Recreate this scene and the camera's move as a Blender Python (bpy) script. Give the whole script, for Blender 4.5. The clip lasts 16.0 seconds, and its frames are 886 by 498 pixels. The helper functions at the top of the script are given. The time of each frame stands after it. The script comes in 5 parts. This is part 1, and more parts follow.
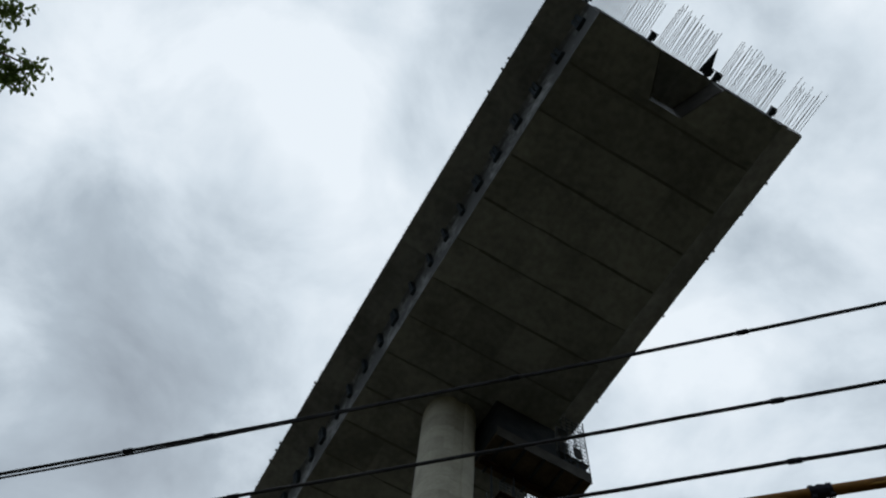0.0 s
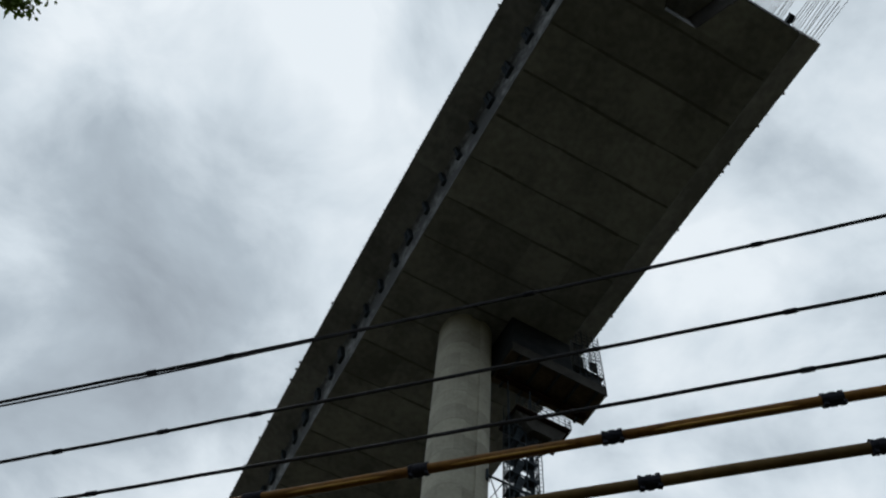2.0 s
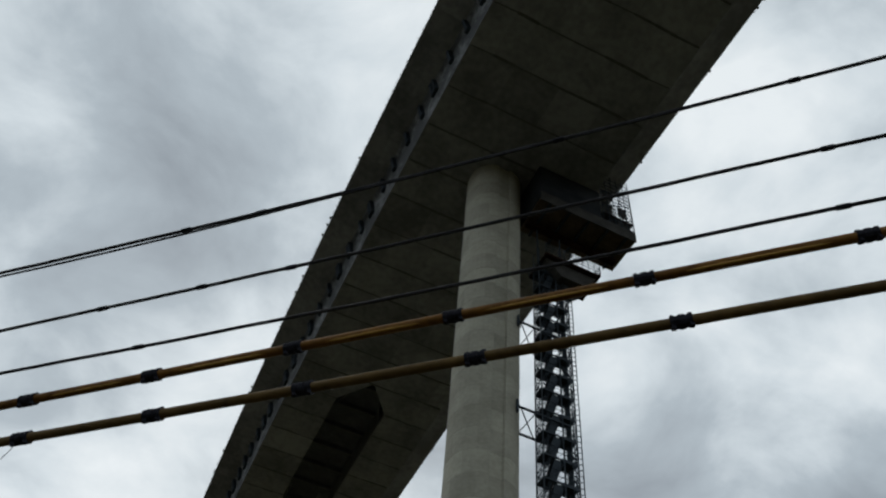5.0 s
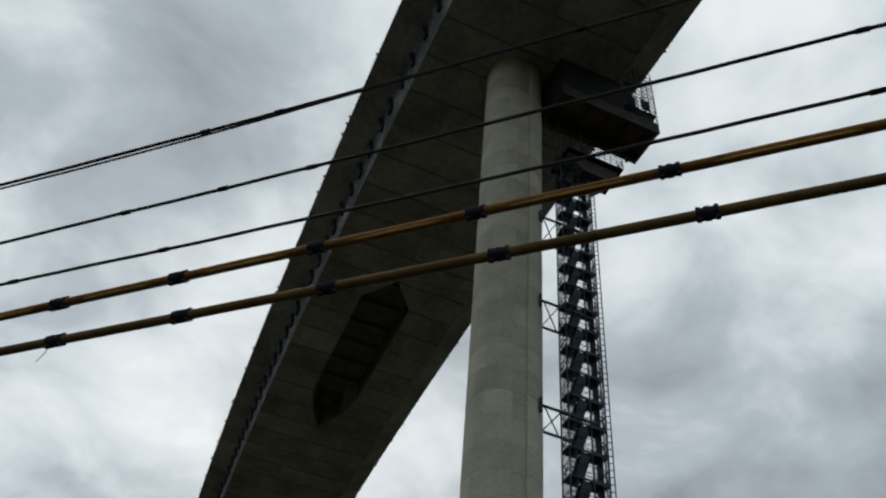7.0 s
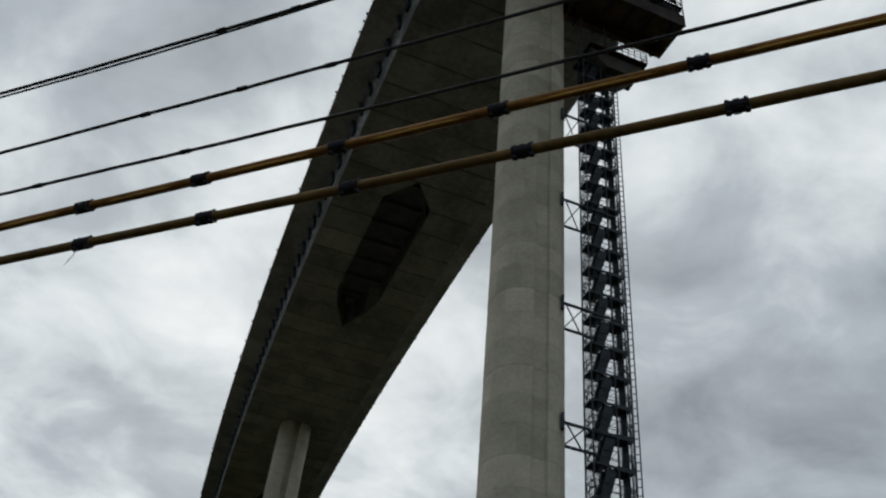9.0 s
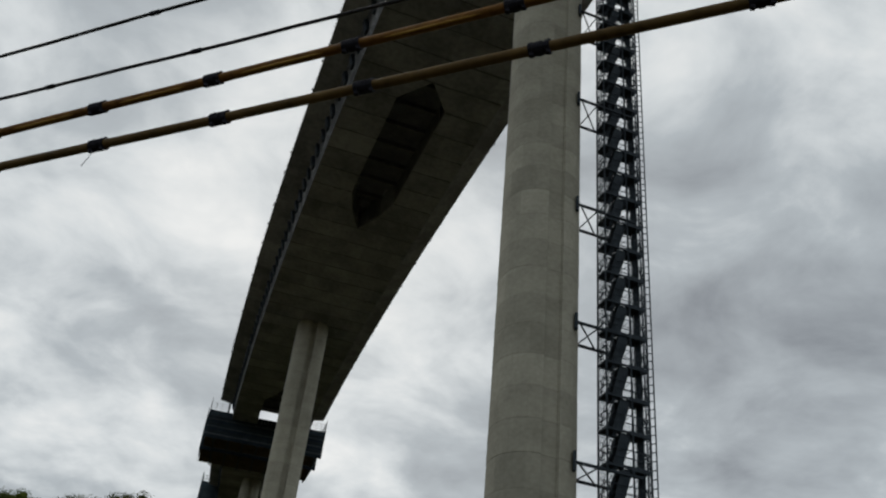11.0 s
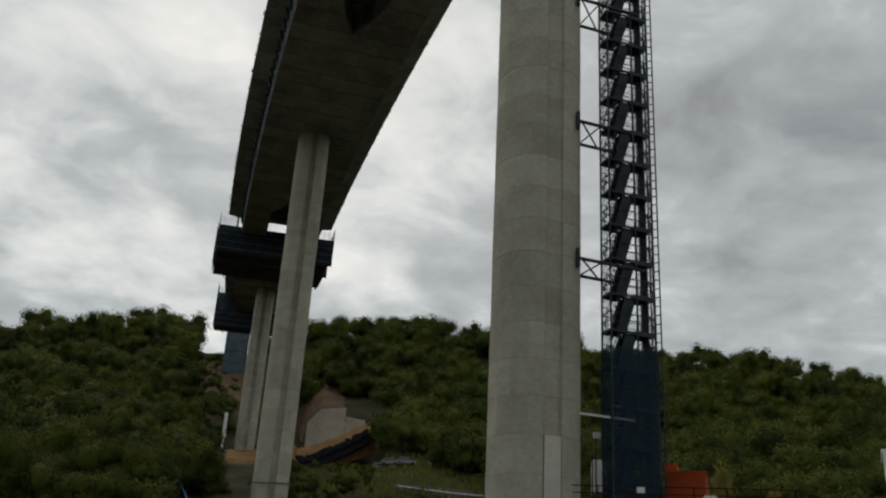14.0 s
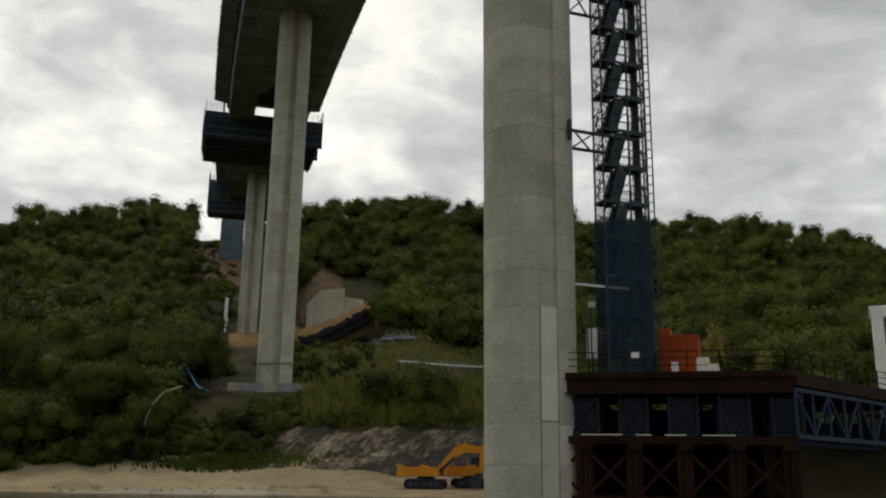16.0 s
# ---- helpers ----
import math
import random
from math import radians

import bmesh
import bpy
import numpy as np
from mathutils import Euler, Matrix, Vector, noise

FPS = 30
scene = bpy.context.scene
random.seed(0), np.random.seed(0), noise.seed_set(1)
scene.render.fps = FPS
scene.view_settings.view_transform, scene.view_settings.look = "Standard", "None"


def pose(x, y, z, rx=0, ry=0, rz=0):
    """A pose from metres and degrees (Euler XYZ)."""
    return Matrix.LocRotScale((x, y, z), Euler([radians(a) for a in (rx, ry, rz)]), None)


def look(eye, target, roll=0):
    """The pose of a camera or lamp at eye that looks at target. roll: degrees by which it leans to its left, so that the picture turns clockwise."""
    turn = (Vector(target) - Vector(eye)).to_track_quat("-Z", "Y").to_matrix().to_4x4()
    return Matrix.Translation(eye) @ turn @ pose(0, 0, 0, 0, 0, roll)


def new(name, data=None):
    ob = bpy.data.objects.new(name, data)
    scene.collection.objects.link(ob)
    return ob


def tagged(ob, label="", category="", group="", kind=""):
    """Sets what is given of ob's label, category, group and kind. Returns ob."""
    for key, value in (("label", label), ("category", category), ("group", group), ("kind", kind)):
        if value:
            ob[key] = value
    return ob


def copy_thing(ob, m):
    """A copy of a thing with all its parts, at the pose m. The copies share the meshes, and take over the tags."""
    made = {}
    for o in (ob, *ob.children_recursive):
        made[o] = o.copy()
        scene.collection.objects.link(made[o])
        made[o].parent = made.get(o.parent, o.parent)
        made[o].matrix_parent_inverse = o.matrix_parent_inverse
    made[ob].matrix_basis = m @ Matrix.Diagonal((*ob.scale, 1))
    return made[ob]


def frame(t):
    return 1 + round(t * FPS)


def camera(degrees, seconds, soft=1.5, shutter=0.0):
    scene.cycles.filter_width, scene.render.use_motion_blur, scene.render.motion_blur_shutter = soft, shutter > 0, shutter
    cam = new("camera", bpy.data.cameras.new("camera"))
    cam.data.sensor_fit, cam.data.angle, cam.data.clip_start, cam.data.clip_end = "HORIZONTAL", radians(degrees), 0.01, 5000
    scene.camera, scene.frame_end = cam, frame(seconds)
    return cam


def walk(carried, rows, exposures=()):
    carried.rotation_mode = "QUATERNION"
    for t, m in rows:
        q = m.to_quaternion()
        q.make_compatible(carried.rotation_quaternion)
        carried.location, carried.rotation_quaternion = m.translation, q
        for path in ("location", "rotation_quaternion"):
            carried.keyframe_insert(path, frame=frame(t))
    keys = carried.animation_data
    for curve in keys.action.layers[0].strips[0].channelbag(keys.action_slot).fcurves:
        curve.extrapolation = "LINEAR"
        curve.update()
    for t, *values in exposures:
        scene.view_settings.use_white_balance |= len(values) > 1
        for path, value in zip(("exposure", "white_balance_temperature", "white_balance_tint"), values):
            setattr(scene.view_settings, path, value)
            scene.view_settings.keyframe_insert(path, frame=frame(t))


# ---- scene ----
cam = camera(53.12, 16.0, soft=2.2)
EYE = 2.2
PATH = [
    (0.0, pose(0.016, -0.064, EYE - 0.025, 159.28, -3.27, -8.86)),
    (0.5, pose(0.019, -0.065, EYE - 0.026, 158.16, -3.37, -8.56)),
    (1.0, pose(0.021, -0.067, EYE - 0.027, 156.85, -3.47, -8.26)),
    (1.5, pose(0.024, -0.068, EYE - 0.028, 155.44, -3.57, -7.90)),
    (2.0, pose(0.021, -0.062, EYE - 0.031, 153.96, -3.61, -7.40)),
    (2.5, pose(0.018, -0.057, EYE - 0.034, 152.38, -3.66, -6.97)),
    (3.0, pose(0.016, -0.051, EYE - 0.037, 150.79, -3.73, -6.50)),
    (3.5, pose(0.013, -0.045, EYE - 0.040, 149.21, -3.85, -6.11)),
    (4.0, pose(0.012, -0.036, EYE - 0.030, 147.57, -4.00, -5.72)),
    (6.5, pose(0.006, 0.007, EYE + 0.020, 139.19, -4.42, -3.55)),
    (7.0, pose(0.005, 0.016, EYE + 0.030, 137.47, -4.52, -3.07)),
    (7.5, pose(0.002, 0.025, EYE + 0.034, 135.78, -4.59, -2.63)),
    (8.0, pose(-0.002, 0.034, EYE + 0.038, 134.13, -4.66, -2.24)),
    (8.5, pose(-0.005, 0.043, EYE + 0.042, 132.49, -4.81, -1.90)),
    (9.0, pose(-0.009, 0.052, EYE + 0.046, 130.91, -4.99, -1.62)),
    (11.5, pose(-0.016, 0.058, EYE + 0.030, 122.79, -5.37, -0.45)),
    (12.0, pose(-0.022, 0.058, EYE + 0.013, 120.98, -4.92, -0.16)),
    (12.5, pose(-0.028, 0.057, EYE - 0.005, 118.95, -4.69, -0.00)),
    (13.0, pose(-0.028, 0.057, EYE - 0.006, 116.72, -4.37, 0.18)),
    (13.5, pose(-0.029, 0.057, EYE - 0.006, 114.35, -3.85, 0.39)),
    (14.0, pose(-0.029, 0.057, EYE - 0.007, 111.90, -3.29, 0.54)),
    (14.5, pose(-0.029, 0.057, EYE - 0.008, 109.50, -2.70, 0.65)),
    (15.0, pose(-0.029, 0.057, EYE - 0.009, 107.38, -2.11, 0.75)),
    (15.5, pose(-0.030, 0.057, EYE - 0.009, 105.53, -1.50, 0.79)),
    (16.0, pose(-0.030, 0.057, EYE - 0.010, 104.01, -0.91, 0.83)),
]
EXPOSURES = [(0.0, 0.12, 6100, 10), (4.0, 0.05, 6250, 9), (7.0, 0.05, 6400, 9), (9.0, 0.05, 6500, 10), (12.5, -0.05, 6750, 11), (14.5, 0.05, 7000, 11), (16.0, 0.36, 7250, 12)]
walk(cam, PATH, EXPOSURES)

# ---- world and light: a broken overcast sky ----
world = bpy.data.worlds.new("overcast_sky")
scene.world = world
world.use_nodes = True


def sky_nodes(tree):
    nodes, links = tree.nodes, tree.links
    nodes.clear()

    def node(kind, **values):
        n = nodes.new(kind)
        for key, value in values.items():
            n.inputs[key].default_value = value
        return n

    def maths(op, a, b=None):
        n = nodes.new("ShaderNodeMath")
        n.operation = op
        for i, v in enumerate((a, b)):
            if v is None:
                continue
            if isinstance(v, (int, float)):
                n.inputs[i].default_value = v
            else:
                links.new(v, n.inputs[i])
        return n.outputs[0]

    coord = nodes.new("ShaderNodeTexCoord")
    sep = nodes.new("ShaderNodeSeparateXYZ")
    links.new(coord.outputs["Generated"], sep.inputs[0])
    up = maths("ADD", maths("MAXIMUM", sep.outputs["Z"], 0.0), 0.22)
    comb = nodes.new("ShaderNodeCombineXYZ")
    links.new(maths("DIVIDE", sep.outputs["X"], up), comb.inputs[0])
    links.new(maths("DIVIDE", sep.outputs["Y"], up), comb.inputs[1])
    comb.inputs[2].default_value = 3.7
    big = node("ShaderNodeTexNoise", Scale=2.1, Detail=4.0, Roughness=0.5, Distortion=0.25)
    links.new(comb.outputs[0], big.inputs["Vector"])
    fine = node("ShaderNodeTexNoise", Scale=5.0, Detail=8.0, Roughness=0.56, Distortion=0.3)
    links.new(comb.outputs[0], fine.inputs["Vector"])
    mass = maths("ADD", maths("MULTIPLY", big.outputs["Fac"], 0.5), maths("MULTIPLY", fine.outputs["Fac"], 0.5))
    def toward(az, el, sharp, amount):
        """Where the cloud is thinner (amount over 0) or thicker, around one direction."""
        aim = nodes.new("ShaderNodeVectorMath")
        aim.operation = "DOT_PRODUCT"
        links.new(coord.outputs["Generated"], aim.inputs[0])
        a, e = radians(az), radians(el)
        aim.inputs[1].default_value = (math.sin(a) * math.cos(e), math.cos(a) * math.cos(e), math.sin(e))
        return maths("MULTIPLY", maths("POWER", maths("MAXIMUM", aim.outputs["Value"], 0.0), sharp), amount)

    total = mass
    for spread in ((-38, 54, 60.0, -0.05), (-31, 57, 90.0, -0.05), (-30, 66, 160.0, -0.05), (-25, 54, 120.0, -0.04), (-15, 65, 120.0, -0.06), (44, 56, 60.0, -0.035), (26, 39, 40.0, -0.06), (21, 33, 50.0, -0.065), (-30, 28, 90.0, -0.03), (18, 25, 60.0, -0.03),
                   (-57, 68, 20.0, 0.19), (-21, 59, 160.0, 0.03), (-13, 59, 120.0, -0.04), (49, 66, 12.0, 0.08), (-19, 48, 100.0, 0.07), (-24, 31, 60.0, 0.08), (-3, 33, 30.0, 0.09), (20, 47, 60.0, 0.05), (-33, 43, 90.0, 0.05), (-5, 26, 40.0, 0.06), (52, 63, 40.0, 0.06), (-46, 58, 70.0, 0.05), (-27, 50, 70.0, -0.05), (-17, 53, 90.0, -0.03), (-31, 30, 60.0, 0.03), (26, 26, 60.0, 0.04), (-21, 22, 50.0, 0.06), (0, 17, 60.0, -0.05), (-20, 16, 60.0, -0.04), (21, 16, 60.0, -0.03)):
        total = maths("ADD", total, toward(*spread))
    ramp = nodes.new("ShaderNodeValToRGB")
    stops = ramp.color_ramp
    stops.elements[0].position, stops.elements[0].color = 0.31, (0.24, 0.265, 0.29, 1)
    stops.elements[1].position, stops.elements[1].color = 0.69, (0.83, 0.86, 0.86, 1)
    middle = stops.elements.new(0.50)
    middle.color = (0.44, 0.49, 0.52, 1)
    upper = stops.elements.new(0.60)
    upper.color = (0.66, 0.71, 0.73, 1)
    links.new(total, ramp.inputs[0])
    clouds = nodes.new("ShaderNodeBackground")
    clouds.inputs["Strength"].default_value = 1.0
    links.new(ramp.outputs[0], clouds.inputs["Color"])
    clear = nodes.new("ShaderNodeTexSky")
    clear.sky_type, clear.sun_disc = "NISHITA", False
    clear.sun_elevation, clear.sun_rotation = radians(38), radians(-9)
    blue = nodes.new("ShaderNodeBackground")
    blue.inputs["Strength"].default_value = 0.08
    links.new(clear.outputs[0], blue.inputs["Color"])
    mix = nodes.new("ShaderNodeMixShader")
    mix.inputs[0].default_value = 0.94
    links.new(blue.outputs[0], mix.inputs[1])
    links.new(clouds.outputs[0], mix.inputs[2])
    out = nodes.new("ShaderNodeOutputWorld")
    links.new(mix.outputs[0], out.inputs[0])


sky_nodes(world.node_tree)
sun_data = bpy.data.lights.new("sun", "SUN")
sun_data.energy, sun_data.angle, sun_data.color = 0.6, radians(25), (1.0, 0.95, 0.87)
sun = new("sun", sun_data)
sun.matrix_world = look((-60, 120, 160), (10, 20, 0))


# ---- materials ----
def material(name, dark, light, rough=0.8, metal=0.0, scale=1.0, fine=12.0, bump=0.3, bump_scale=30.0, contrast=(0.35, 0.65), coords="Object", stretch=(1, 1, 1), joints=None, vary=0.0):
    """A surface with variation at two scales and fine relief."""
    m = bpy.data.materials.new(name)
    m.use_nodes = True
    nodes, links = m.node_tree.nodes, m.node_tree.links
    shader = nodes["Principled BSDF"]
    shader.inputs["Metallic"].default_value = metal
    shader.inputs["Specular IOR Level"].default_value = 0.5 if rough < 0.5 else 0.12
    coord = nodes.new("ShaderNodeTexCoord")
    mapping = nodes.new("ShaderNodeMapping")
    mapping.inputs["Scale"].default_value = stretch
    links.new(coord.outputs[coords], mapping.inputs[0])
    where = mapping.outputs[0]

    def noise_node(s, detail):
        n = nodes.new("ShaderNodeTexNoise")
        n.inputs["Scale"].default_value = s
        n.inputs["Detail"].default_value = detail
        links.new(where, n.inputs["Vector"])
        return n.outputs["Fac"]

    large, small = noise_node(scale, 4), noise_node(scale * fine, 5)
    both = nodes.new("ShaderNodeMix")
    both.inputs[0].default_value = 0.4
    links.new(large, both.inputs[2])
    links.new(small, both.inputs[3])
    ramp = nodes.new("ShaderNodeValToRGB")
    ramp.color_ramp.elements[0].position, ramp.color_ramp.elements[1].position = contrast
    ramp.color_ramp.elements[0].color = (*dark, 1)
    ramp.color_ramp.elements[1].color = (*light, 1)
    links.new(both.outputs[0], ramp.inputs[0])
    colour = ramp.outputs[0]
    if vary:
        info = nodes.new("ShaderNodeObjectInfo")
        span = nodes.new("ShaderNodeMapRange")
        span.inputs[3].default_value, span.inputs[4].default_value = 1 - vary, 1 + vary
        links.new(info.outputs["Random"], span.inputs[0])
        tint = nodes.new("ShaderNodeVectorMath")
        tint.operation = "SCALE"
        links.new(colour, tint.inputs[0])
        links.new(span.outputs[0], tint.inputs[3])
        colour = tint.outputs[0]
    if joints:
        width, height, strength = joints
        brick = nodes.new("ShaderNodeTexBrick")
        brick.inputs["Scale"].default_value = 1.0
        brick.inputs["Brick Width"].default_value, brick.inputs["Row Height"].default_value = width, height
        brick.inputs["Mortar Size"].default_value = 0.034
        brick.inputs["Mortar Smooth"].default_value = 1.0
        brick.inputs["Color1"].default_value = (1, 1, 1, 1)
        brick.inputs["Color2"].default_value = (0.66, 0.66, 0.66, 1)
        brick.inputs["Mortar"].default_value = (0.6, 0.6, 0.6, 1)
        uv = nodes.new("ShaderNodeUVMap")
        links.new(uv.outputs[0], brick.inputs["Vector"])
        blend = nodes.new("ShaderNodeMix")
        blend.data_type, blend.blend_type = "RGBA", "MULTIPLY"
        blend.inputs[0].default_value = strength
        links.new(colour, blend.inputs[6])
        links.new(brick.outputs["Color"], blend.inputs[7])
        colour = blend.outputs[2]
    links.new(colour, shader.inputs["Base Color"])
    rough_span = nodes.new("ShaderNodeMapRange")
    rough_span.inputs[3].default_value, rough_span.inputs[4].default_value = max(0.05, rough - 0.12), min(1.0, rough + 0.12)
    links.new(small, rough_span.inputs[0])
    links.new(rough_span.outputs[0], shader.inputs["Roughness"])
    if bump:
        relief = nodes.new("ShaderNodeBump")
        relief.inputs["Strength"].default_value = bump
        relief.inputs["Distance"].default_value = 1.0 / bump_scale
        links.new(noise_node(bump_scale * 0.4, 4), relief.inputs["Height"])
        links.new(relief.outputs[0], shader.inputs["Normal"])
    return m


CONCRETE = material("pier_concrete", (0.315, 0.3, 0.242), (0.475, 0.453, 0.37), 0.85, scale=0.45, fine=8, bump=0.25, stretch=(1, 1, 1.3), contrast=(0.3, 0.7), vary=0.075, joints=(4.2, 1.0, 0.5))
GROOVE_FILL = material("grey_groove_filling", (0.34, 0.325, 0.27), (0.44, 0.42, 0.35), 0.9, scale=0.7, fine=8)
MORTAR = material("pale_mortar", (0.42, 0.4, 0.34), (0.55, 0.52, 0.45), 0.9, scale=0.6)
SOFFIT = material("girder_concrete", (0.215, 0.222, 0.23), (0.36, 0.37, 0.378), 0.9, scale=0.22, fine=8, bump=0.2, vary=0.14, joints=(4.23, 3.9, 0.7), contrast=(0.38, 0.62))
# one blotchy web concrete, its shaded left and lit right put into the colour
WEB = material("shaded_web_concrete", (0.095, 0.098, 0.1), (0.36, 0.365, 0.37), 0.9, scale=0.35, fine=5, bump=0.2, contrast=(0.5, 0.72))
LIT_WEB = material("lit_web_concrete", (0.24, 0.238, 0.232), (0.4, 0.395, 0.385), 0.9, scale=0.5, fine=6, bump=0.2, contrast=(0.42, 0.62), stretch=(0.5, 0.5, 2))
ROAD = material("worn_asphalt", (0.035, 0.034, 0.03), (0.07, 0.066, 0.058), 0.95, scale=0.4)
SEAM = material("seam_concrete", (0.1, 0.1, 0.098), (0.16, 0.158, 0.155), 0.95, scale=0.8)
STEEL_DARK = material("dark_scaffold_steel", (0.02, 0.027, 0.034), (0.05, 0.063, 0.076), 0.6, 0.2, scale=1.2, bump=0.1)
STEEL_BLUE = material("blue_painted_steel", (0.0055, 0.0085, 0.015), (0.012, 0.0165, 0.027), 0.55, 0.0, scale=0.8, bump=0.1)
STEEL_LIGHT = material("galvanised_steel", (0.35, 0.36, 0.36), (0.5, 0.5, 0.5), 0.45, 0.7, scale=2.0, bump=0.05)
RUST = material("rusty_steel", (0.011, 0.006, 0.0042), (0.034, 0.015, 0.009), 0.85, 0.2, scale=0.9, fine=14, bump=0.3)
REBAR = material("reinforcing_bar_steel", (0.5, 0.49, 0.48), (0.68, 0.66, 0.64), 0.6, 0.5, scale=3.0, bump=0.0)
NET = material("blue_mesh_sheet", (0.022, 0.034, 0.045), (0.055, 0.074, 0.088), 0.8, scale=0.5, fine=20, bump=0.4, bump_scale=8)
CABLE_BLACK = material("black_cable_sheath", (0.018, 0.018, 0.021), (0.042, 0.041, 0.046), 0.7, scale=6, bump=0.0)
CABLE_YELLOW = material("weathered_yellow_cable_guard", (0.1, 0.045, 0.011), (0.24, 0.115, 0.024), 0.55, scale=1.6, fine=8, bump=0.15, stretch=(1, 1, 1))
CABLE_OLIVE = material("weathered_olive_cable_guard", (0.075, 0.047, 0.017), (0.15, 0.095, 0.034), 0.6, scale=1.6, fine=8, bump=0.15)
CABLE_LIP = material("pale_yellow_guard_lip", (0.3, 0.16, 0.035), (0.5, 0.3, 0.08), 0.5, scale=2.0, bump=0.1)
CLAMP = material("black_rubber_clamp", (0.008, 0.008, 0.012), (0.025, 0.025, 0.035), 0.7, scale=20, bump=0.3)
LEAF = material("broadleaf_foliage", (0.019, 0.03, 0.005), (0.12, 0.148, 0.024), 0.8, scale=0.085, fine=5, bump=0.0, contrast=(0.39, 0.63), coords="Object")
LEAF_PALE = material("pale_foliage", (0.085, 0.1, 0.018), (0.2, 0.2, 0.045), 0.75, scale=0.5, fine=6, bump=0.0)
LEAF_YELLOW = material("yellowing_foliage", (0.11, 0.1, 0.02), (0.24, 0.2, 0.045), 0.75, scale=0.5, fine=6, bump=0.0)
LEAF_NEAR = material("overhanging_leaf", (0.06, 0.095, 0.02), (0.12, 0.17, 0.04), 0.55, scale=3.0, bump=0.05)
BARK = material("grey_brown_bark", (0.06, 0.048, 0.036), (0.16, 0.13, 0.1), 0.95, scale=2.0, fine=8, bump=0.6, bump_scale=14)
ROCK = material("bank_rock", (0.045, 0.038, 0.03), (0.36, 0.29, 0.2), 0.95, scale=0.36, fine=6, bump=0.6, bump_scale=4, contrast=(0.49, 0.72), stretch=(0.8, 0.5, 0.28))
for mapping in [n for n in ROCK.node_tree.nodes if n.bl_idname == "ShaderNodeMapping"]:
    # streaks run down the slope aslant
    mapping.vector_type = "TEXTURE"
    mapping.inputs["Scale"].default_value = (0.9, 1.6, 3.4)
    mapping.inputs["Rotation"].default_value = (0, radians(42), 0)
SAND = material("river_sand", (0.22, 0.165, 0.095), (0.33, 0.26, 0.16), 0.95, scale=0.12, fine=20, bump=0.4, bump_scale=6)
EARTH = material("bare_orange_earth", (0.15, 0.085, 0.033), (0.29, 0.175, 0.075), 0.95, scale=0.2, fine=10, bump=0.5, bump_scale=5)
YELLOW_PAINT = material("yellow_machine_paint", (0.42, 0.16, 0.012), (0.56, 0.225, 0.02), 0.5, scale=0.8, bump=0.05)
BLACK_RUBBER = material("black_rubber", (0.012, 0.012, 0.012), (0.03, 0.03, 0.03), 0.8, scale=5, bump=0.2)
GLASS_DARK = material("dark_cab_glass", (0.02, 0.025, 0.03), (0.03, 0.035, 0.04), 0.12, scale=1, bump=0)
ORANGE_PAINT = material("orange_painted_steel", (0.27, 0.045, 0.01), (0.38, 0.072, 0.016), 0.6, scale=0.6, bump=0.1)
# dull grey that puts shade into the openings and onto the open end
SHADE_GREY = material("grey_shade_panel", (0.08, 0.083, 0.088), (0.15, 0.153, 0.158), 0.9, scale=0.5, fine=6, bump=0.2)
LEDGER = material("grey_blue_scaffold_boards", (0.07, 0.085, 0.1), (0.15, 0.17, 0.19), 0.7, scale=1.2, bump=0.2)
WHITE_PAINT = material("white_painted_wall", (0.66, 0.66, 0.62), (0.8, 0.8, 0.77), 0.7, scale=0.4, bump=0.1)
GREY_PAINT = material("grey_car_paint", (0.12, 0.12, 0.125), (0.2, 0.2, 0.21), 0.35, 0.2, scale=0.5, bump=0)
DARK_PLY = material("dark_stained_plywood", (0.032, 0.031, 0.029), (0.075, 0.07, 0.063), 0.85, scale=0.8, fine=10, bump=0.2)
TRUSS_BLUE = material("truss_blue_paint", (0.013, 0.022, 0.043), (0.028, 0.044, 0.076), 0.6, scale=0.8, bump=0.1)
CUT_SOIL = material("dark_cut_soil", (0.06, 0.04, 0.024), (0.15, 0.095, 0.055), 0.95, scale=0.15, fine=9, bump=0.5, bump_scale=4)
TARP = material("blue_tarpaulin", (0.04, 0.14, 0.28), (0.09, 0.24, 0.42), 0.5, scale=1.0, bump=0.5, bump_scale=5)


def mesh_sheet_material(name, dark, light, open_share):
    """Woven sheet that lets part of the light through."""
    m = material(name, dark, light, 0.8, scale=0.5, fine=20, bump=0.4, bump_scale=8)
    nodes, links = m.node_tree.nodes, m.node_tree.links
    clear = nodes.new("ShaderNodeBsdfTransparent")
    mix = nodes.new("ShaderNodeMixShader")
    mix.inputs[0].default_value = open_share
    links.new(nodes["Principled BSDF"].outputs[0], mix.inputs[1])
    links.new(clear.outputs[0], mix.inputs[2])
    links.new(mix.outputs[0], nodes["Material Output"].inputs["Surface"])
    return m


NET_OPEN = mesh_sheet_material("open_blue_mesh_sheet", (0.008, 0.022, 0.038), (0.02, 0.042, 0.062), 0.42)


FORM_TIMBER = material("brown_form_timber", (0.05, 0.038, 0.026), (0.12, 0.092, 0.064), 0.9, scale=0.6, fine=8, bump=0.2)
NET_PALE = material("faded_blue_mesh_sheet", (0.05, 0.075, 0.095), (0.1, 0.13, 0.15), 0.85, scale=0.5, fine=14, bump=0.4, bump_scale=8)
SHADE_SHEET = material("dark_shade_sheet", (0.014, 0.016, 0.018), (0.034, 0.037, 0.04), 0.9, scale=0.7, fine=9, bump=0.4, bump_scale=8)


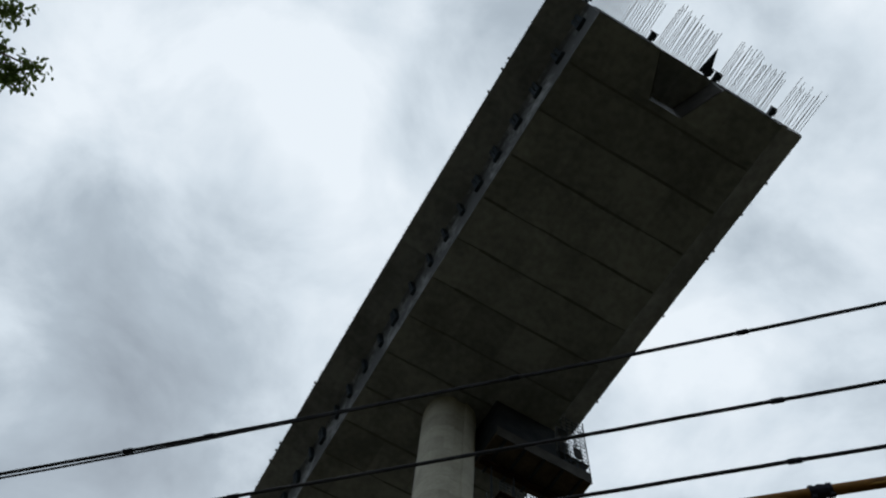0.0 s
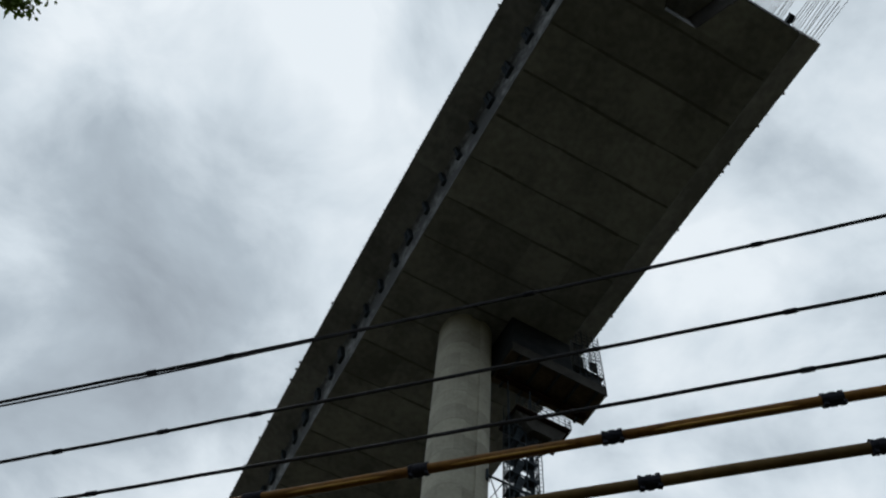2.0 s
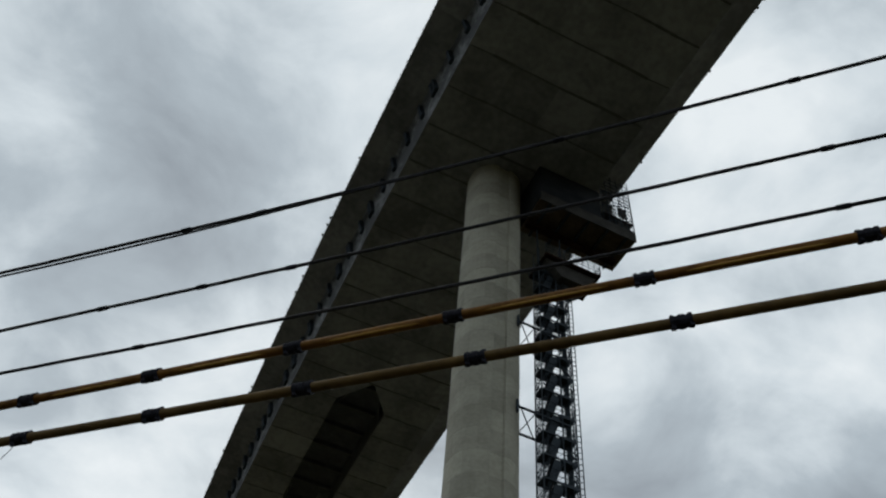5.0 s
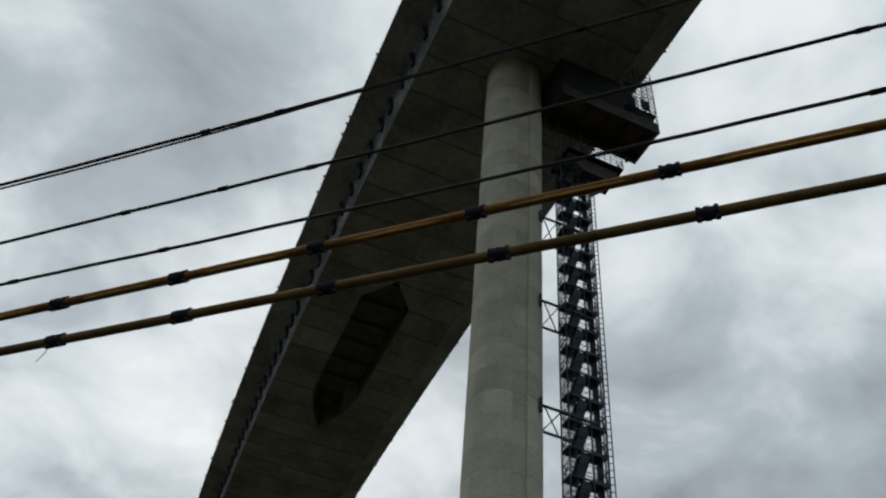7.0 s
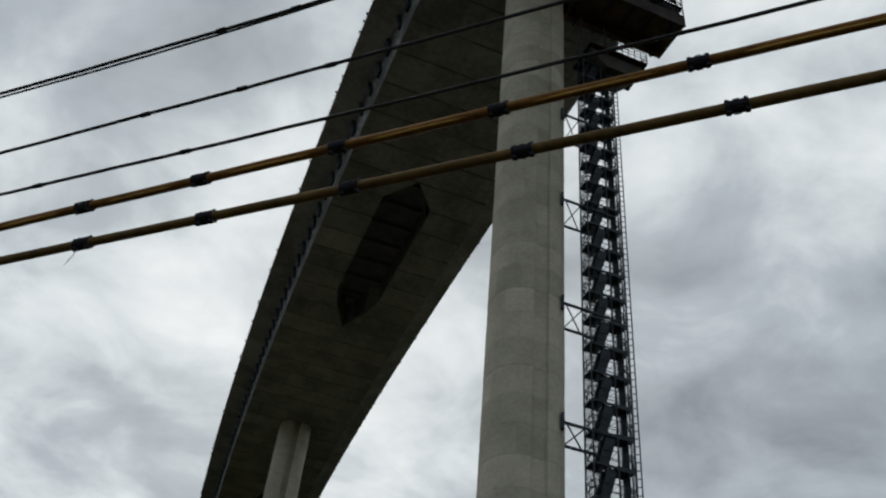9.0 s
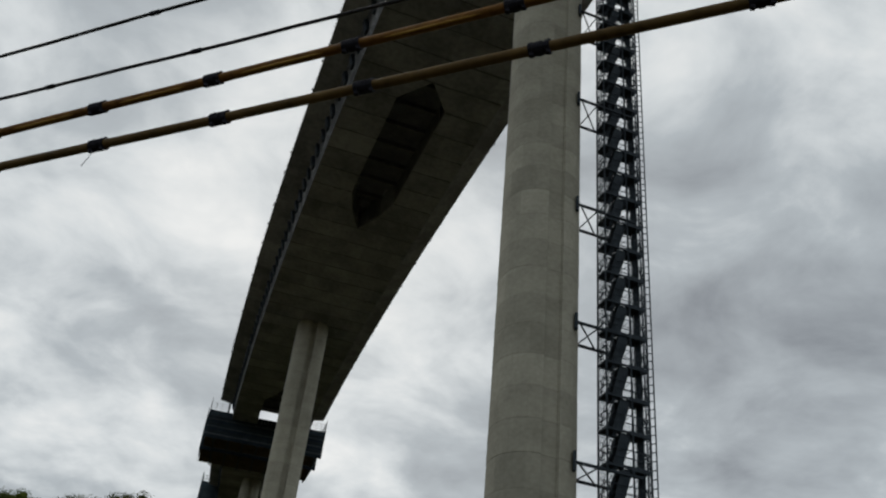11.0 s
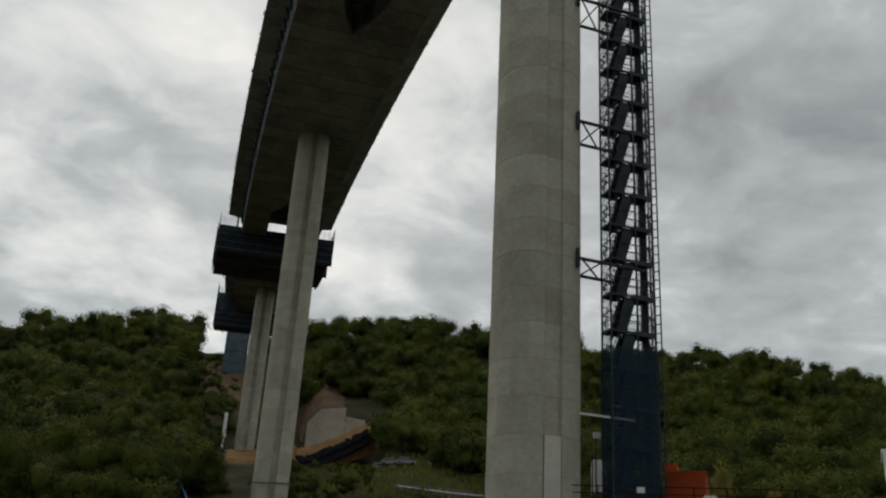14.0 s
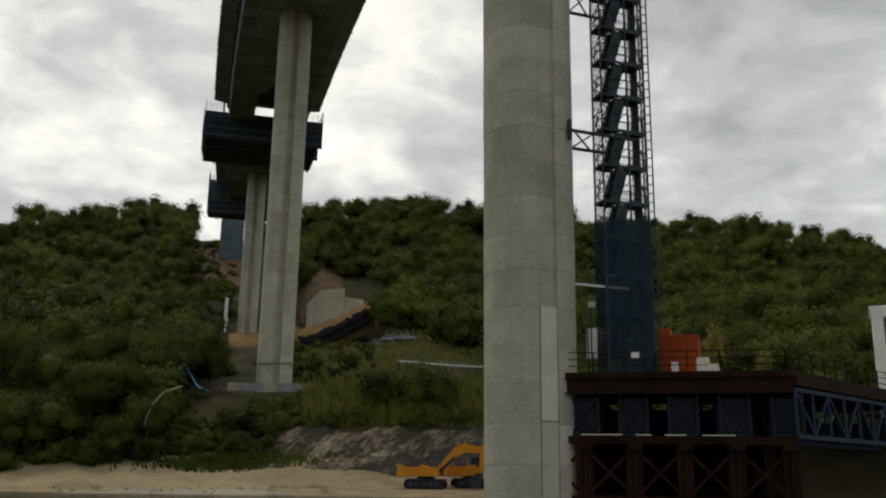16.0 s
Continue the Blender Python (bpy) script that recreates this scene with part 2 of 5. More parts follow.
def let_light_through(m, share):
    """Thin leaves pass part of the light on."""
    nodes, links = m.node_tree.nodes, m.node_tree.links
    shader = nodes["Principled BSDF"]
    thin = nodes.new("ShaderNodeBsdfTranslucent")
    links.new(shader.inputs["Base Color"].links[0].from_socket, thin.inputs["Color"])
    mix = nodes.new("ShaderNodeMixShader")
    mix.inputs[0].default_value = share
    links.new(shader.outputs[0], mix.inputs[1])
    links.new(thin.outputs[0], mix.inputs[2])
    links.new(mix.outputs[0], nodes["Material Output"].inputs["Surface"])


for leaf_material in (LEAF, LEAF_PALE, LEAF_YELLOW, LEAF_NEAR):
    let_light_through(leaf_material, 0.35)


def water_material():
    m = material("river_water", (0.02, 0.025, 0.02), (0.035, 0.04, 0.03), 0.1, scale=0.1, bump=0.25, bump_scale=2.5)
    m.node_tree.nodes["Principled BSDF"].inputs["IOR"].default_value = 1.33
    return m


WATER = water_material()


def ground_material():
    """Sand by the river, rock on the steep cut, grass and soil above."""
    m = bpy.data.materials.new("valley_ground")
    m.use_nodes = True
    nodes, links = m.node_tree.nodes, m.node_tree.links
    shader = nodes["Principled BSDF"]
    shader.inputs["Roughness"].default_value = 0.95
    shader.inputs["Specular IOR Level"].default_value = 0.08
    coord = nodes.new("ShaderNodeTexCoord")

    def noise_node(s, detail=5):
        n = nodes.new("ShaderNodeTexNoise")
        n.inputs["Scale"].default_value, n.inputs["Detail"].default_value = s, detail
        links.new(coord.outputs["Object"], n.inputs["Vector"])
        return n.outputs["Fac"]

    def ramp(fac, *stops):
        r = nodes.new("ShaderNodeValToRGB")
        while len(r.color_ramp.elements) < len(stops):
            r.color_ramp.elements.new(0.5)
        for e, (p, c) in zip(r.color_ramp.elements, stops):
            e.position, e.color = p, (*c, 1)
        links.new(fac, r.inputs[0])
        return r.outputs[0]

    sand = ramp(noise_node(0.3), (0.3, (0.21, 0.16, 0.095)), (0.7, (0.36, 0.28, 0.175)))
    soil = ramp(noise_node(0.12), (0.36, (0.026, 0.032, 0.012)), (0.52, (0.05, 0.043, 0.024)), (0.7, (0.095, 0.072, 0.042)))
    sep = nodes.new("ShaderNodeSeparateXYZ")
    links.new(coord.outputs["Object"], sep.inputs[0])
    height = nodes.new("ShaderNodeMath")
    height.operation = "ADD"
    wob = nodes.new("ShaderNodeMath")
    wob.operation = "MULTIPLY_ADD"
    links.new(noise_node(0.15), wob.inputs[0])
    wob.inputs[1].default_value, wob.inputs[2].default_value = 3.0, -1.5
    links.new(sep.outputs["Z"], height.inputs[0])
    links.new(wob.outputs[0], height.inputs[1])
    step = nodes.new("ShaderNodeMapRange")
    step.inputs[1].default_value, step.inputs[2].default_value = 3.4, 4.4
    links.new(height.outputs[0], step.inputs[0])
    near_bank = nodes.new("ShaderNodeMapRange")
    near_bank.inputs[1].default_value, near_bank.inputs[2].default_value = 60.0, 50.0
    links.new(sep.outputs["Y"], near_bank.inputs[0])
    terrace = nodes.new("ShaderNodeMapRange")
    terrace.inputs[1].default_value, terrace.inputs[2].default_value = 5.0, 9.0
    links.new(sep.outputs["X"], terrace.inputs[0])
    dry = nodes.new("ShaderNodeMath")
    dry.operation = "MAXIMUM"
    links.new(terrace.outputs[0], dry.inputs[0])
    links.new(near_bank.outputs[0], dry.inputs[1])
    grassy = nodes.new("ShaderNodeMath")
    grassy.operation = "MAXIMUM"
    links.new(step.outputs[0], grassy.inputs[0])
    links.new(dry.outputs[0], grassy.inputs[1])
    blend = nodes.new("ShaderNodeMix")
    blend.data_type = "RGBA"
    links.new(grassy.outputs[0], blend.inputs[0])
    links.new(sand, blend.inputs[6])
    links.new(soil, blend.inputs[7])
    links.new(blend.outputs[2], shader.inputs["Base Color"])
    relief = nodes.new("ShaderNodeBump")
    relief.inputs["Strength"].default_value, relief.inputs["Distance"].default_value = 0.6, 0.4
    links.new(noise_node(1.2, 6), relief.inputs["Height"])
    links.new(relief.outputs[0], shader.inputs["Normal"])
    return m


GROUND = ground_material()


# ---- building tools ----
class Geo:
    """Collects pieces of one mesh."""

    def __init__(self):
        self.v, self.f, self.normals = [], [], []

    def add(self, verts, faces):
        k = len(self.v)
        self.v.extend(tuple(p) for p in verts)
        self.f.extend(tuple(i + k for i in face) for face in faces)
        return self

    def box(self, centre, size, turn=None, taper=1.0):
        sx, sy, sz = (a / 2 for a in size)
        pts = [Vector((x * sx * (taper if z > 0 else 1), y * sy * (taper if z > 0 else 1), z * sz)) for z in (-1, 1) for y in (-1, 1) for x in (-1, 1)]
        if turn is not None:
            pts = [turn @ p for p in pts]
        return self.add([p + Vector(centre) for p in pts], [(0, 2, 3, 1), (4, 5, 7, 6), (0, 1, 5, 4), (2, 6, 7, 3), (0, 4, 6, 2), (1, 3, 7, 5)])

    def beam(self, p, q, w, h):
        """A bar of w by h from p to q, h upright."""
        p, q = Vector(p), Vector(q)
        d = (q - p).normalized()
        side = d.cross(Vector((0, 0, 1)))
        side = side.normalized() if side.length > 1e-4 else Vector((1, 0, 0))
        up = side.cross(d)
        pts = [e + side * (a * w / 2) + up * (b * h / 2) for e in (p, q) for a, b in ((-1, -1), (1, -1), (1, 1), (-1, 1))]
        return self.add(pts, [(0, 1, 2, 3), (7, 6, 5, 4), (0, 4, 5, 1), (1, 5, 6, 2), (2, 6, 7, 3), (3, 7, 4, 0)])

    def tube(self, path, radius, sides=8, radius_end=None):
        path = [Vector(p) for p in path]
        k = len(path)
        verts = []
        for i, p in enumerate(path):
            d = (path[min(i + 1, k - 1)] - path[max(i - 1, 0)]).normalized()
            side = d.cross(Vector((0, 0, 1)))
            side = side.normalized() if side.length > 1e-3 else Vector((1, 0, 0))
            up = side.cross(d)
            r = radius + ((radius_end if radius_end is not None else radius) - radius) * i / max(k - 1, 1)
            verts += [p + side * (math.cos(a) * r) + up * (math.sin(a) * r) for a in (2 * math.pi * j / sides for j in range(sides))]
        faces = [(i * sides + j, i * sides + (j + 1) % sides, (i + 1) * sides + (j + 1) % sides, (i + 1) * sides + j) for i in range(k - 1) for j in range(sides)]
        faces += [tuple(range(sides))[::-1], tuple(range((k - 1) * sides, k * sides))]
        return self.add(verts, faces)

    def leafy(self, verts, faces, normals):
        """A crown: its leaves take the roundness of the lobe they sit on."""
        self.normals.extend(normals)
        return self.add(verts, faces)

    def make(self, name, mat, parent=None, label="", smooth=False):
        mesh = bpy.data.meshes.new(name)
        mesh.from_pydata(self.v, [], self.f)
        mesh.materials.append(mat)
        if smooth or self.normals:
            mesh.shade_smooth()
        if self.normals:
            mesh.normals_split_custom_set_from_vertices(self.normals)
        ob = new(name, mesh)
        if parent is not None:
            ob.parent = parent
        if label:
            tagged(ob, label)
        return ob


def empty(name, label, category, group="", kind=""):
    ob = new(name)
    ob.empty_display_size = 0.3
    return tagged(ob, label, category, group, kind)


def polar(az, dist, z=0.0):
    return Vector((dist * math.sin(radians(az)), dist * math.cos(radians(az)), z))


# ---- the valley ----
RIDGE = [(-180, 9.0), (-60, 10.0), (-35, 15.5), (-28, 16.1), (-24, 16.4), (-20, 16.7), (-18, 16.4), (-17.2, 15.6), (-13.5, 15.5), (-10.5, 15.9), (-9, 17.4), (-4, 17.4), (1.5, 17.0), (8.5, 16.2), (15.5, 16.3), (21, 15.8), (26.5, 15.2), (35, 14.4), (60, 10.0), (180, 9.0)]
NEARER = [(-50, 0.5), (18, 0.5), (24, -2.0), (82, -1.6), (88, -0.45), (94, 0.0), (104, 0.25), (111, 1.6), (116, 3.6), (121, 7.6), (127, 11.0), (133, 13.0), (150, 16.0)]
TERRACE = [(0, -5.0), (49, -2.0), (53, 0.5), (61, 5.6), (90, 6.2), (116, 7.0), (150, 12.0)]
CLIMB = [(150, 0.0), (175, 0.08), (205, 0.2), (240, 0.34), (285, 0.62), (335, 1.0), (420, 1.03), (800, 0.75), (7000, 0.6)]


def lerp(knots, x):
    return float(np.interp(x, [k[0] for k in knots], [k[1] for k in knots]))


def ground_height(x, y):
    d = math.hypot(y, 0.55 * x) if y > 0 else 0.55 * abs(x) * 0.3
    if d <= 150:
        z = lerp(NEARER, d)
        if y > 0 and d < 135:
            # the raised terrace behind the trestle
            side = max(0.0, min(1.0, (math.degrees(math.atan2(x, y)) - 4.5) / 4.0))
            z = max(z, z + side * (lerp(TERRACE, d) - z)) if lerp(TERRACE, d) > z else z
        if d > 90:
            z += 0.5 * min(1, (d - 90) / 20) * noise.noise((x * 0.05, y * 0.05, 1.0))
        return z
    az = math.degrees(math.atan2(x, y))
    top = 335 * math.tan(radians(lerp(RIDGE, az))) + EYE - 8.5
    z = 16.0 + (top - 16.0) * lerp(CLIMB, d)
    # the cut beside the second far pier
    z -= 7.5 * max(0.0, min(1.0, (2.9 - abs(az + 7.6)) / 0.7)) * max(0.0, min(1.0, (34 - abs(math.hypot(x, y) - 222)) / 12))
    z -= 3.4 * max(0.0, min(1.0, (3.4 - abs(az + 13.4)) / 0.8)) * max(0.0, min(1.0, (30 - abs(math.hypot(x, y) - 236)) / 8))
    return z + (1.6 * noise.noise((x * 0.03, y * 0.03, 5.0)) if d < 900 else 0)


def build_ground():
    xs = np.concatenate([[-6000, -3000, -1500, -800, -500, -380], np.arange(-300, 301, 4.0), [380, 500, 800, 1500, 3000, 6000]])
    ys = np.concatenate([[-6000, -3000, -1200, -500, -200, -60], np.arange(-20, 84, 4.0), np.arange(84, 160, 2.0), np.arange(160, 420, 4.0), [480, 600, 900, 1500, 3000, 6000]])
    verts = [(x, y, ground_height(x, y)) for y in ys for x in xs]
    n = len(xs)
    faces = [(j * n + i, j * n + i + 1, (j + 1) * n + i + 1, (j + 1) * n + i) for j in range(len(ys) - 1) for i in range(n - 1)]
    ob = Geo().add(verts, faces).make("ground", GROUND, smooth=True)
    tagged(ob, "river valley ground with sand bank, soil and grassy slopes", "ground", kind="structure")
    river = Geo().add([(-900, 16, -0.4), (900, 16, -0.4), (900, 200, -0.4), (-900, 200, -0.4)], [(0, 1, 2, 3)]).make("water", WATER)
    tagged(river, "shallow dark river water along a sand bank", "water", kind="structure")


build_ground()

# ---- the viaduct ----
GRADE = 0.046465
HALF, SOLE = 11.99, 8.46


def deck_point(s, u, z):
    """A point of the viaduct: station, offset to the side, height over the underside."""
    slope = -0.404806 + 2 * 0.00031208 * s
    length = math.hypot(1, slope)
    off = u - 29.447
    return Vector((51.78776 - 0.404806 * s + 0.00031208 * s * s + off / length, s - slope * off / length, EYE + 70 + GRADE * (s - 45) + z))


def deck_axes(s):
    """Across, along and up at a station."""
    slope = -0.404806 + 2 * 0.00031208 * s
    across = Vector((1, -slope, 0)).normalized()
    return across, Vector((-across.y, across.x, 0)), Vector((0, 0, 1))


HEXAGONS = [(81.9, 112.6), (178, 226)]


def opening(s):
    """Half width of the long six-sided opening in the bottom slab."""
    best = max(0.0, 2.95 - 0.46 * (s - 19.4)) if s < 22.61 else 0.0
    for a, b in HEXAGONS:
        best = max(best, 3.0 * min(1.0, (s - a) / 3.8, (b - s) / 5.6))
    return best


def girder_segment(parent, s0, s1):
    drop = random.uniform(-0.02, 0.02)

    def ring(s):
        w = opening(s)
        outer = [(-SOLE + 0.03, drop), (-SOLE, 0.03 + drop), (-8.85, 3.4), (-9.15, 3.75), (-HALF, 4.25), (-HALF, 4.6), (HALF, 4.6), (HALF, 4.25), (9.15, 3.75), (8.85, 3.4), (SOLE, 0.03 + drop), (SOLE - 0.03, drop)]
        if max(opening(s0), opening(s1)) > 0.05:
            w = max(w, 0.05)
            outer += [(w, drop), (w, 3.7), (-w, 3.7), (-w, drop)]
        return outer

    a, b = ring(s0), ring(s1)
    n = len(a)
    verts = [deck_point(s0, *p) for p in a] + [deck_point(s1, *p) for p in b]
    faces = [(i, (i + 1) % n, n + (i + 1) % n, n + i) for i in range(n)] + [tuple(range(n))[::-1], tuple(range(n, 2 * n))]
    ob = Geo().add(verts, faces).make("girder_segment", SOFFIT, parent)
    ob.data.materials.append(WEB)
    ob.data.materials.append(LIT_WEB)
    # left web faces painted darker, right ones lighter, in place of side light
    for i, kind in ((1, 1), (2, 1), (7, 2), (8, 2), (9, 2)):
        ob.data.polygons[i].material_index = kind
    layer = ob.data.uv_layers.new(name="UVMap")
    flat = a + b
    for poly in ob.data.polygons:
        for li in poly.loop_indices:
            vi = ob.data.loops[li].vertex_index
            layer.data[li].uv = (flat[vi][0] + 40, (s0 if vi < n else s1) - 19.4)
    return ob


def build_girder(stations, label):
    deck = empty("viaduct_girder", label, "bridge deck")
    for s0, s1 in zip(stations, stations[1:]):
        girder_segment(deck, s0, s1)
    for s in stations[1:-1]:
        if s < 23:
            continue
        w = opening(s)
        for lo, hi in (((-SOLE + 0.2), -w), (w, SOLE - 0.2)) if w > 0.05 else ((-SOLE + 0.2, SOLE - 0.2),):
            g = Geo()
            cuts = np.linspace(lo, hi, 9)
            pts = [(u, s + random.uniform(-0.05, 0.05)) for u in cuts]
            for (u0, p0), (u1, p1) in zip(pts, pts[1:]):
                a = random.uniform(0.05, 0.13)
                q = [deck_point(p0 - a, u0, -0.03), deck_point(p1 - a, u1, -0.03), deck_point(p1 + a, u1, -0.03), deck_point(p0 + a, u0, -0.03)]
                g.add(q + [p + Vector((0, 0, 0.05)) for p in q], [(0, 1, 2, 3), (0, 4, 5, 1), (1, 5, 6, 2), (2, 6, 7, 3), (3, 7, 4, 0)])
            g.make("joint_seam", SEAM, deck)
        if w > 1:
            # added dark panels paint the shade of the recess on its roof and sides
            Geo().add([deck_point(a, u, 3.66) for a in (s - 1.94, s + 1.94) for u in (-w, w)] + [deck_point(a, u, 3.69) for a in (s - 1.94, s + 1.94) for u in (-w, w)], [(0, 2, 3, 1), (4, 5, 7, 6), (0, 1, 5, 4), (2, 6, 7, 3), (0, 4, 6, 2), (1, 3, 7, 5)]).make("form_lining", SHADE_GREY, deck, "dark panel standing in for shade inside the opening")
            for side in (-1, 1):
                Geo().add([deck_point(a, side * (opening(a) - e), z) for a in (s - 1.9, s + 1.9) for z in (0.35, 3.6) for e in (0.0, 0.05)], [(0, 1, 3, 2), (4, 6, 7, 5), (0, 4, 5, 1), (2, 3, 7, 6), (0, 2, 6, 4), (1, 5, 7, 3)]).make("form_lining", SHADE_GREY, deck, "dark panel standing in for shade inside the opening")
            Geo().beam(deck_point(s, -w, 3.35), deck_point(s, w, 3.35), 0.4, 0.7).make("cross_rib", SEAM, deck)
    if stations[0] < 20:
        # the same painted shade on the sides of the opening at the tip
        for side in (-1, 1):
            Geo().add([deck_point(a, side * (w - e), z) for a, w in ((19.5, 2.88), (22.55, 1.48)) for z in (0.05, 3.6) for e in (0.0, 0.06)], [(0, 1, 3, 2), (4, 6, 7, 5), (0, 4, 5, 1), (2, 3, 7, 6), (0, 2, 6, 4), (1, 5, 7, 3)]).make("form_lining", DARK_PLY, deck, "dark panel standing in for shade inside the opening")
        # made-up dark boards that dim the sky-lit end face
        for u0, u1, z0 in ((-8.4, -2.95, 0.03), (2.95, 8.4, 0.03), (-11.9, -9.2, 4.3), (9.2, 11.9, 4.3)):
            Geo().add([deck_point(a, u, z) for a in (19.32, 19.38) for z in (z0, 4.55) for u in (u0, u1)], [(0, 2, 3, 1), (4, 5, 7, 6), (0, 1, 5, 4), (2, 6, 7, 3), (0, 4, 6, 2), (1, 3, 7, 5)]).make("end_form", SHADE_GREY, deck, "dark board added to shade the open end")
    # dark brackets left on the web under the wing
    s = stations[0] + 1.2
    while s < stations[-1] - 1:
        along = deck_axes(s)[1]
        for k in range(1 + (random.random() < 0.55)):
            p = s + k * 0.42
            g = Geo().beam(deck_point(p, -8.75, 2.0), deck_point(p, -9.2, 3.62), 0.34, 0.45)
            g.box(deck_point(p, -8.85, 2.2), (0.3, 0.6, 0.5), Matrix.Rotation(radians(20), 3, "Z"))
            g.make("web_bracket", STEEL_DARK, deck)
        s += random.choice((2.55, 2.75, 2.95))
    # bar stubs and form clamps along the rims
    for side in (-1, 1):
        g = Geo()
        s = stations[0]
        while s < stations[-1]:
            s += random.uniform(0.35, 0.6)
            out = random.uniform(0.03, 0.16)
            z = random.uniform(4.3, 4.6)
            g.beam(deck_point(s, side * (HALF - 0.02), z), deck_point(s, side * (HALF + out), z), 0.05, 0.06)
            if random.random() < 0.1:
                g.box(deck_point(s, side * (HALF + 0.1), 4.4), (0.16, 0.2, 0.2))
        tagged(g.make("rim_stubs", SEAM, deck, "short bar stubs along the slab edge"), kind="stuff")
    return deck


STATIONS = [19.4, 22.6, 22.62] + [19.4 + 3.9 * i for i in range(1, 46)] + [199.2]
near_girder = build_girder(STATIONS, "dark concrete box girder of an unfinished viaduct, open end")
far_girder = build_girder([217 + 3.85 * i for i in range(14)], "far concrete box girder cantilever on twin-lobed pier")


# ---- piers ----
def pier_ring(half_w, half_l, groove, depth, power):
    """Plan of a pier, counter-clockwise: across, along; a flat-bottomed groove in its two faces along the road."""
    def side(a):
        c, s = math.cos(a), math.sin(a)
        k = (abs(c) ** power + abs(s) ** power) ** (-1 / power)
        return (half_w * c * k, half_l * s * k)
    start = math.acos(min(1.0, groove / half_w))
    pts = [side(a) for a in np.linspace(-start, start, 19)]
    y = pts[-1][1]
    pts += [(groove - 0.06, y - depth), (-groove + 0.06, y - depth)]
    return pts + [(-a, -b) for a, b in pts]


def build_pier(s, u, foot, half_w, half_l, groove, depth, power, lift, label, flare=0.0, lean=0.0):
    pier = empty("viaduct_pier", label, "bridge pier", "viaduct piers")
    base = deck_point(s, u, 0)
    top = base.z + 0.05
    across, along, _ = deck_axes(s)
    pier.location = (base.x, base.y, foot)
    ring = pier_ring(half_w, half_l, groove, depth, power)
    n = len(ring)
    count = math.ceil((top - foot) / lift)
    for i in range(count):
        swell = random.uniform(-0.004, 0.012)
        low, high = i * lift, min((i + 1) * lift, top - foot)
        levels = [(low, -0.012), (low + 0.045, swell), (high - 0.045, swell), (high, -0.012)]
        verts = []
        for z, d in levels:
            k = 1 + d / half_w + flare * z / (top - foot)
            for a, b in ring:
                p = across * a * k + along * b * k
                verts.append((p.x + lean * (1 - z / (top - foot)), p.y, z))
        faces = [(r * n + j, r * n + (j + 1) % n, (r + 1) * n + (j + 1) % n, (r + 1) * n + j) for r in range(3) for j in range(n)]
        faces += [tuple(range(n))[::-1], tuple(range(3 * n, 4 * n))]
        ob = Geo().add(verts, faces).make("concrete_lift", CONCRETE, pier)
        layer = ob.data.uv_layers.new(name="UVMap")
        for poly in ob.data.polygons:
            for li in poly.loop_indices:
                vi = ob.data.loops[li].vertex_index
                layer.data[li].uv = ((vi % n) * 0.8, ob.data.vertices[vi].co.z / lift)
    return pier


near_pier = build_pier(53.6, -0.1, -2.98, 2.16, 2.1, 0.47, 0.16, 2.3, 1.816, "tall pale grey concrete pier with pour joints and patches", 0.11, 0.25)
build_pier(145.6, 0.4, ground_height(*deck_point(145.6, 0, 0).xy) - 1, 2.68, 2.3, 0.5, 0.55, 3.0, 3.2, "tall grooved concrete pier on the far bank")
build_pier(242.0, -0.1, ground_height(*deck_point(242, 0, 0).xy) - 2, 2.55, 2.3, 0.55, 0.6, 3.0, 3.2, "grooved concrete pier on an earth platform")


def build_groove_filling():
    """Paler mortar that fills the groove low on the near pier."""
    base = deck_point(53.6, -0.1, 0)
    across, along, _ = deck_axes(53.6)
    for z0, z1, mat in ((-2.9, 4.4, GROOVE_FILL), (4.46, 9.75, MORTAR)):
        c = Vector((base.x + 0.23, base.y, 0)) - along * 2.02
        pts = [c + across * a - along * b + Vector((0, 0, z)) for z in (z0, z1) for b in (-0.2, 0.05) for a in (-0.42, 0.42)]
        ob = Geo().add([p - near_pier.location for p in pts], [(0, 2, 3, 1), (4, 5, 7, 6), (0, 1, 5, 4), (2, 6, 7, 3), (0, 4, 6, 2), (1, 3, 7, 5)]).make("groove_filling", mat, near_pier, "mortar filling in the groove")


build_groove_filling()


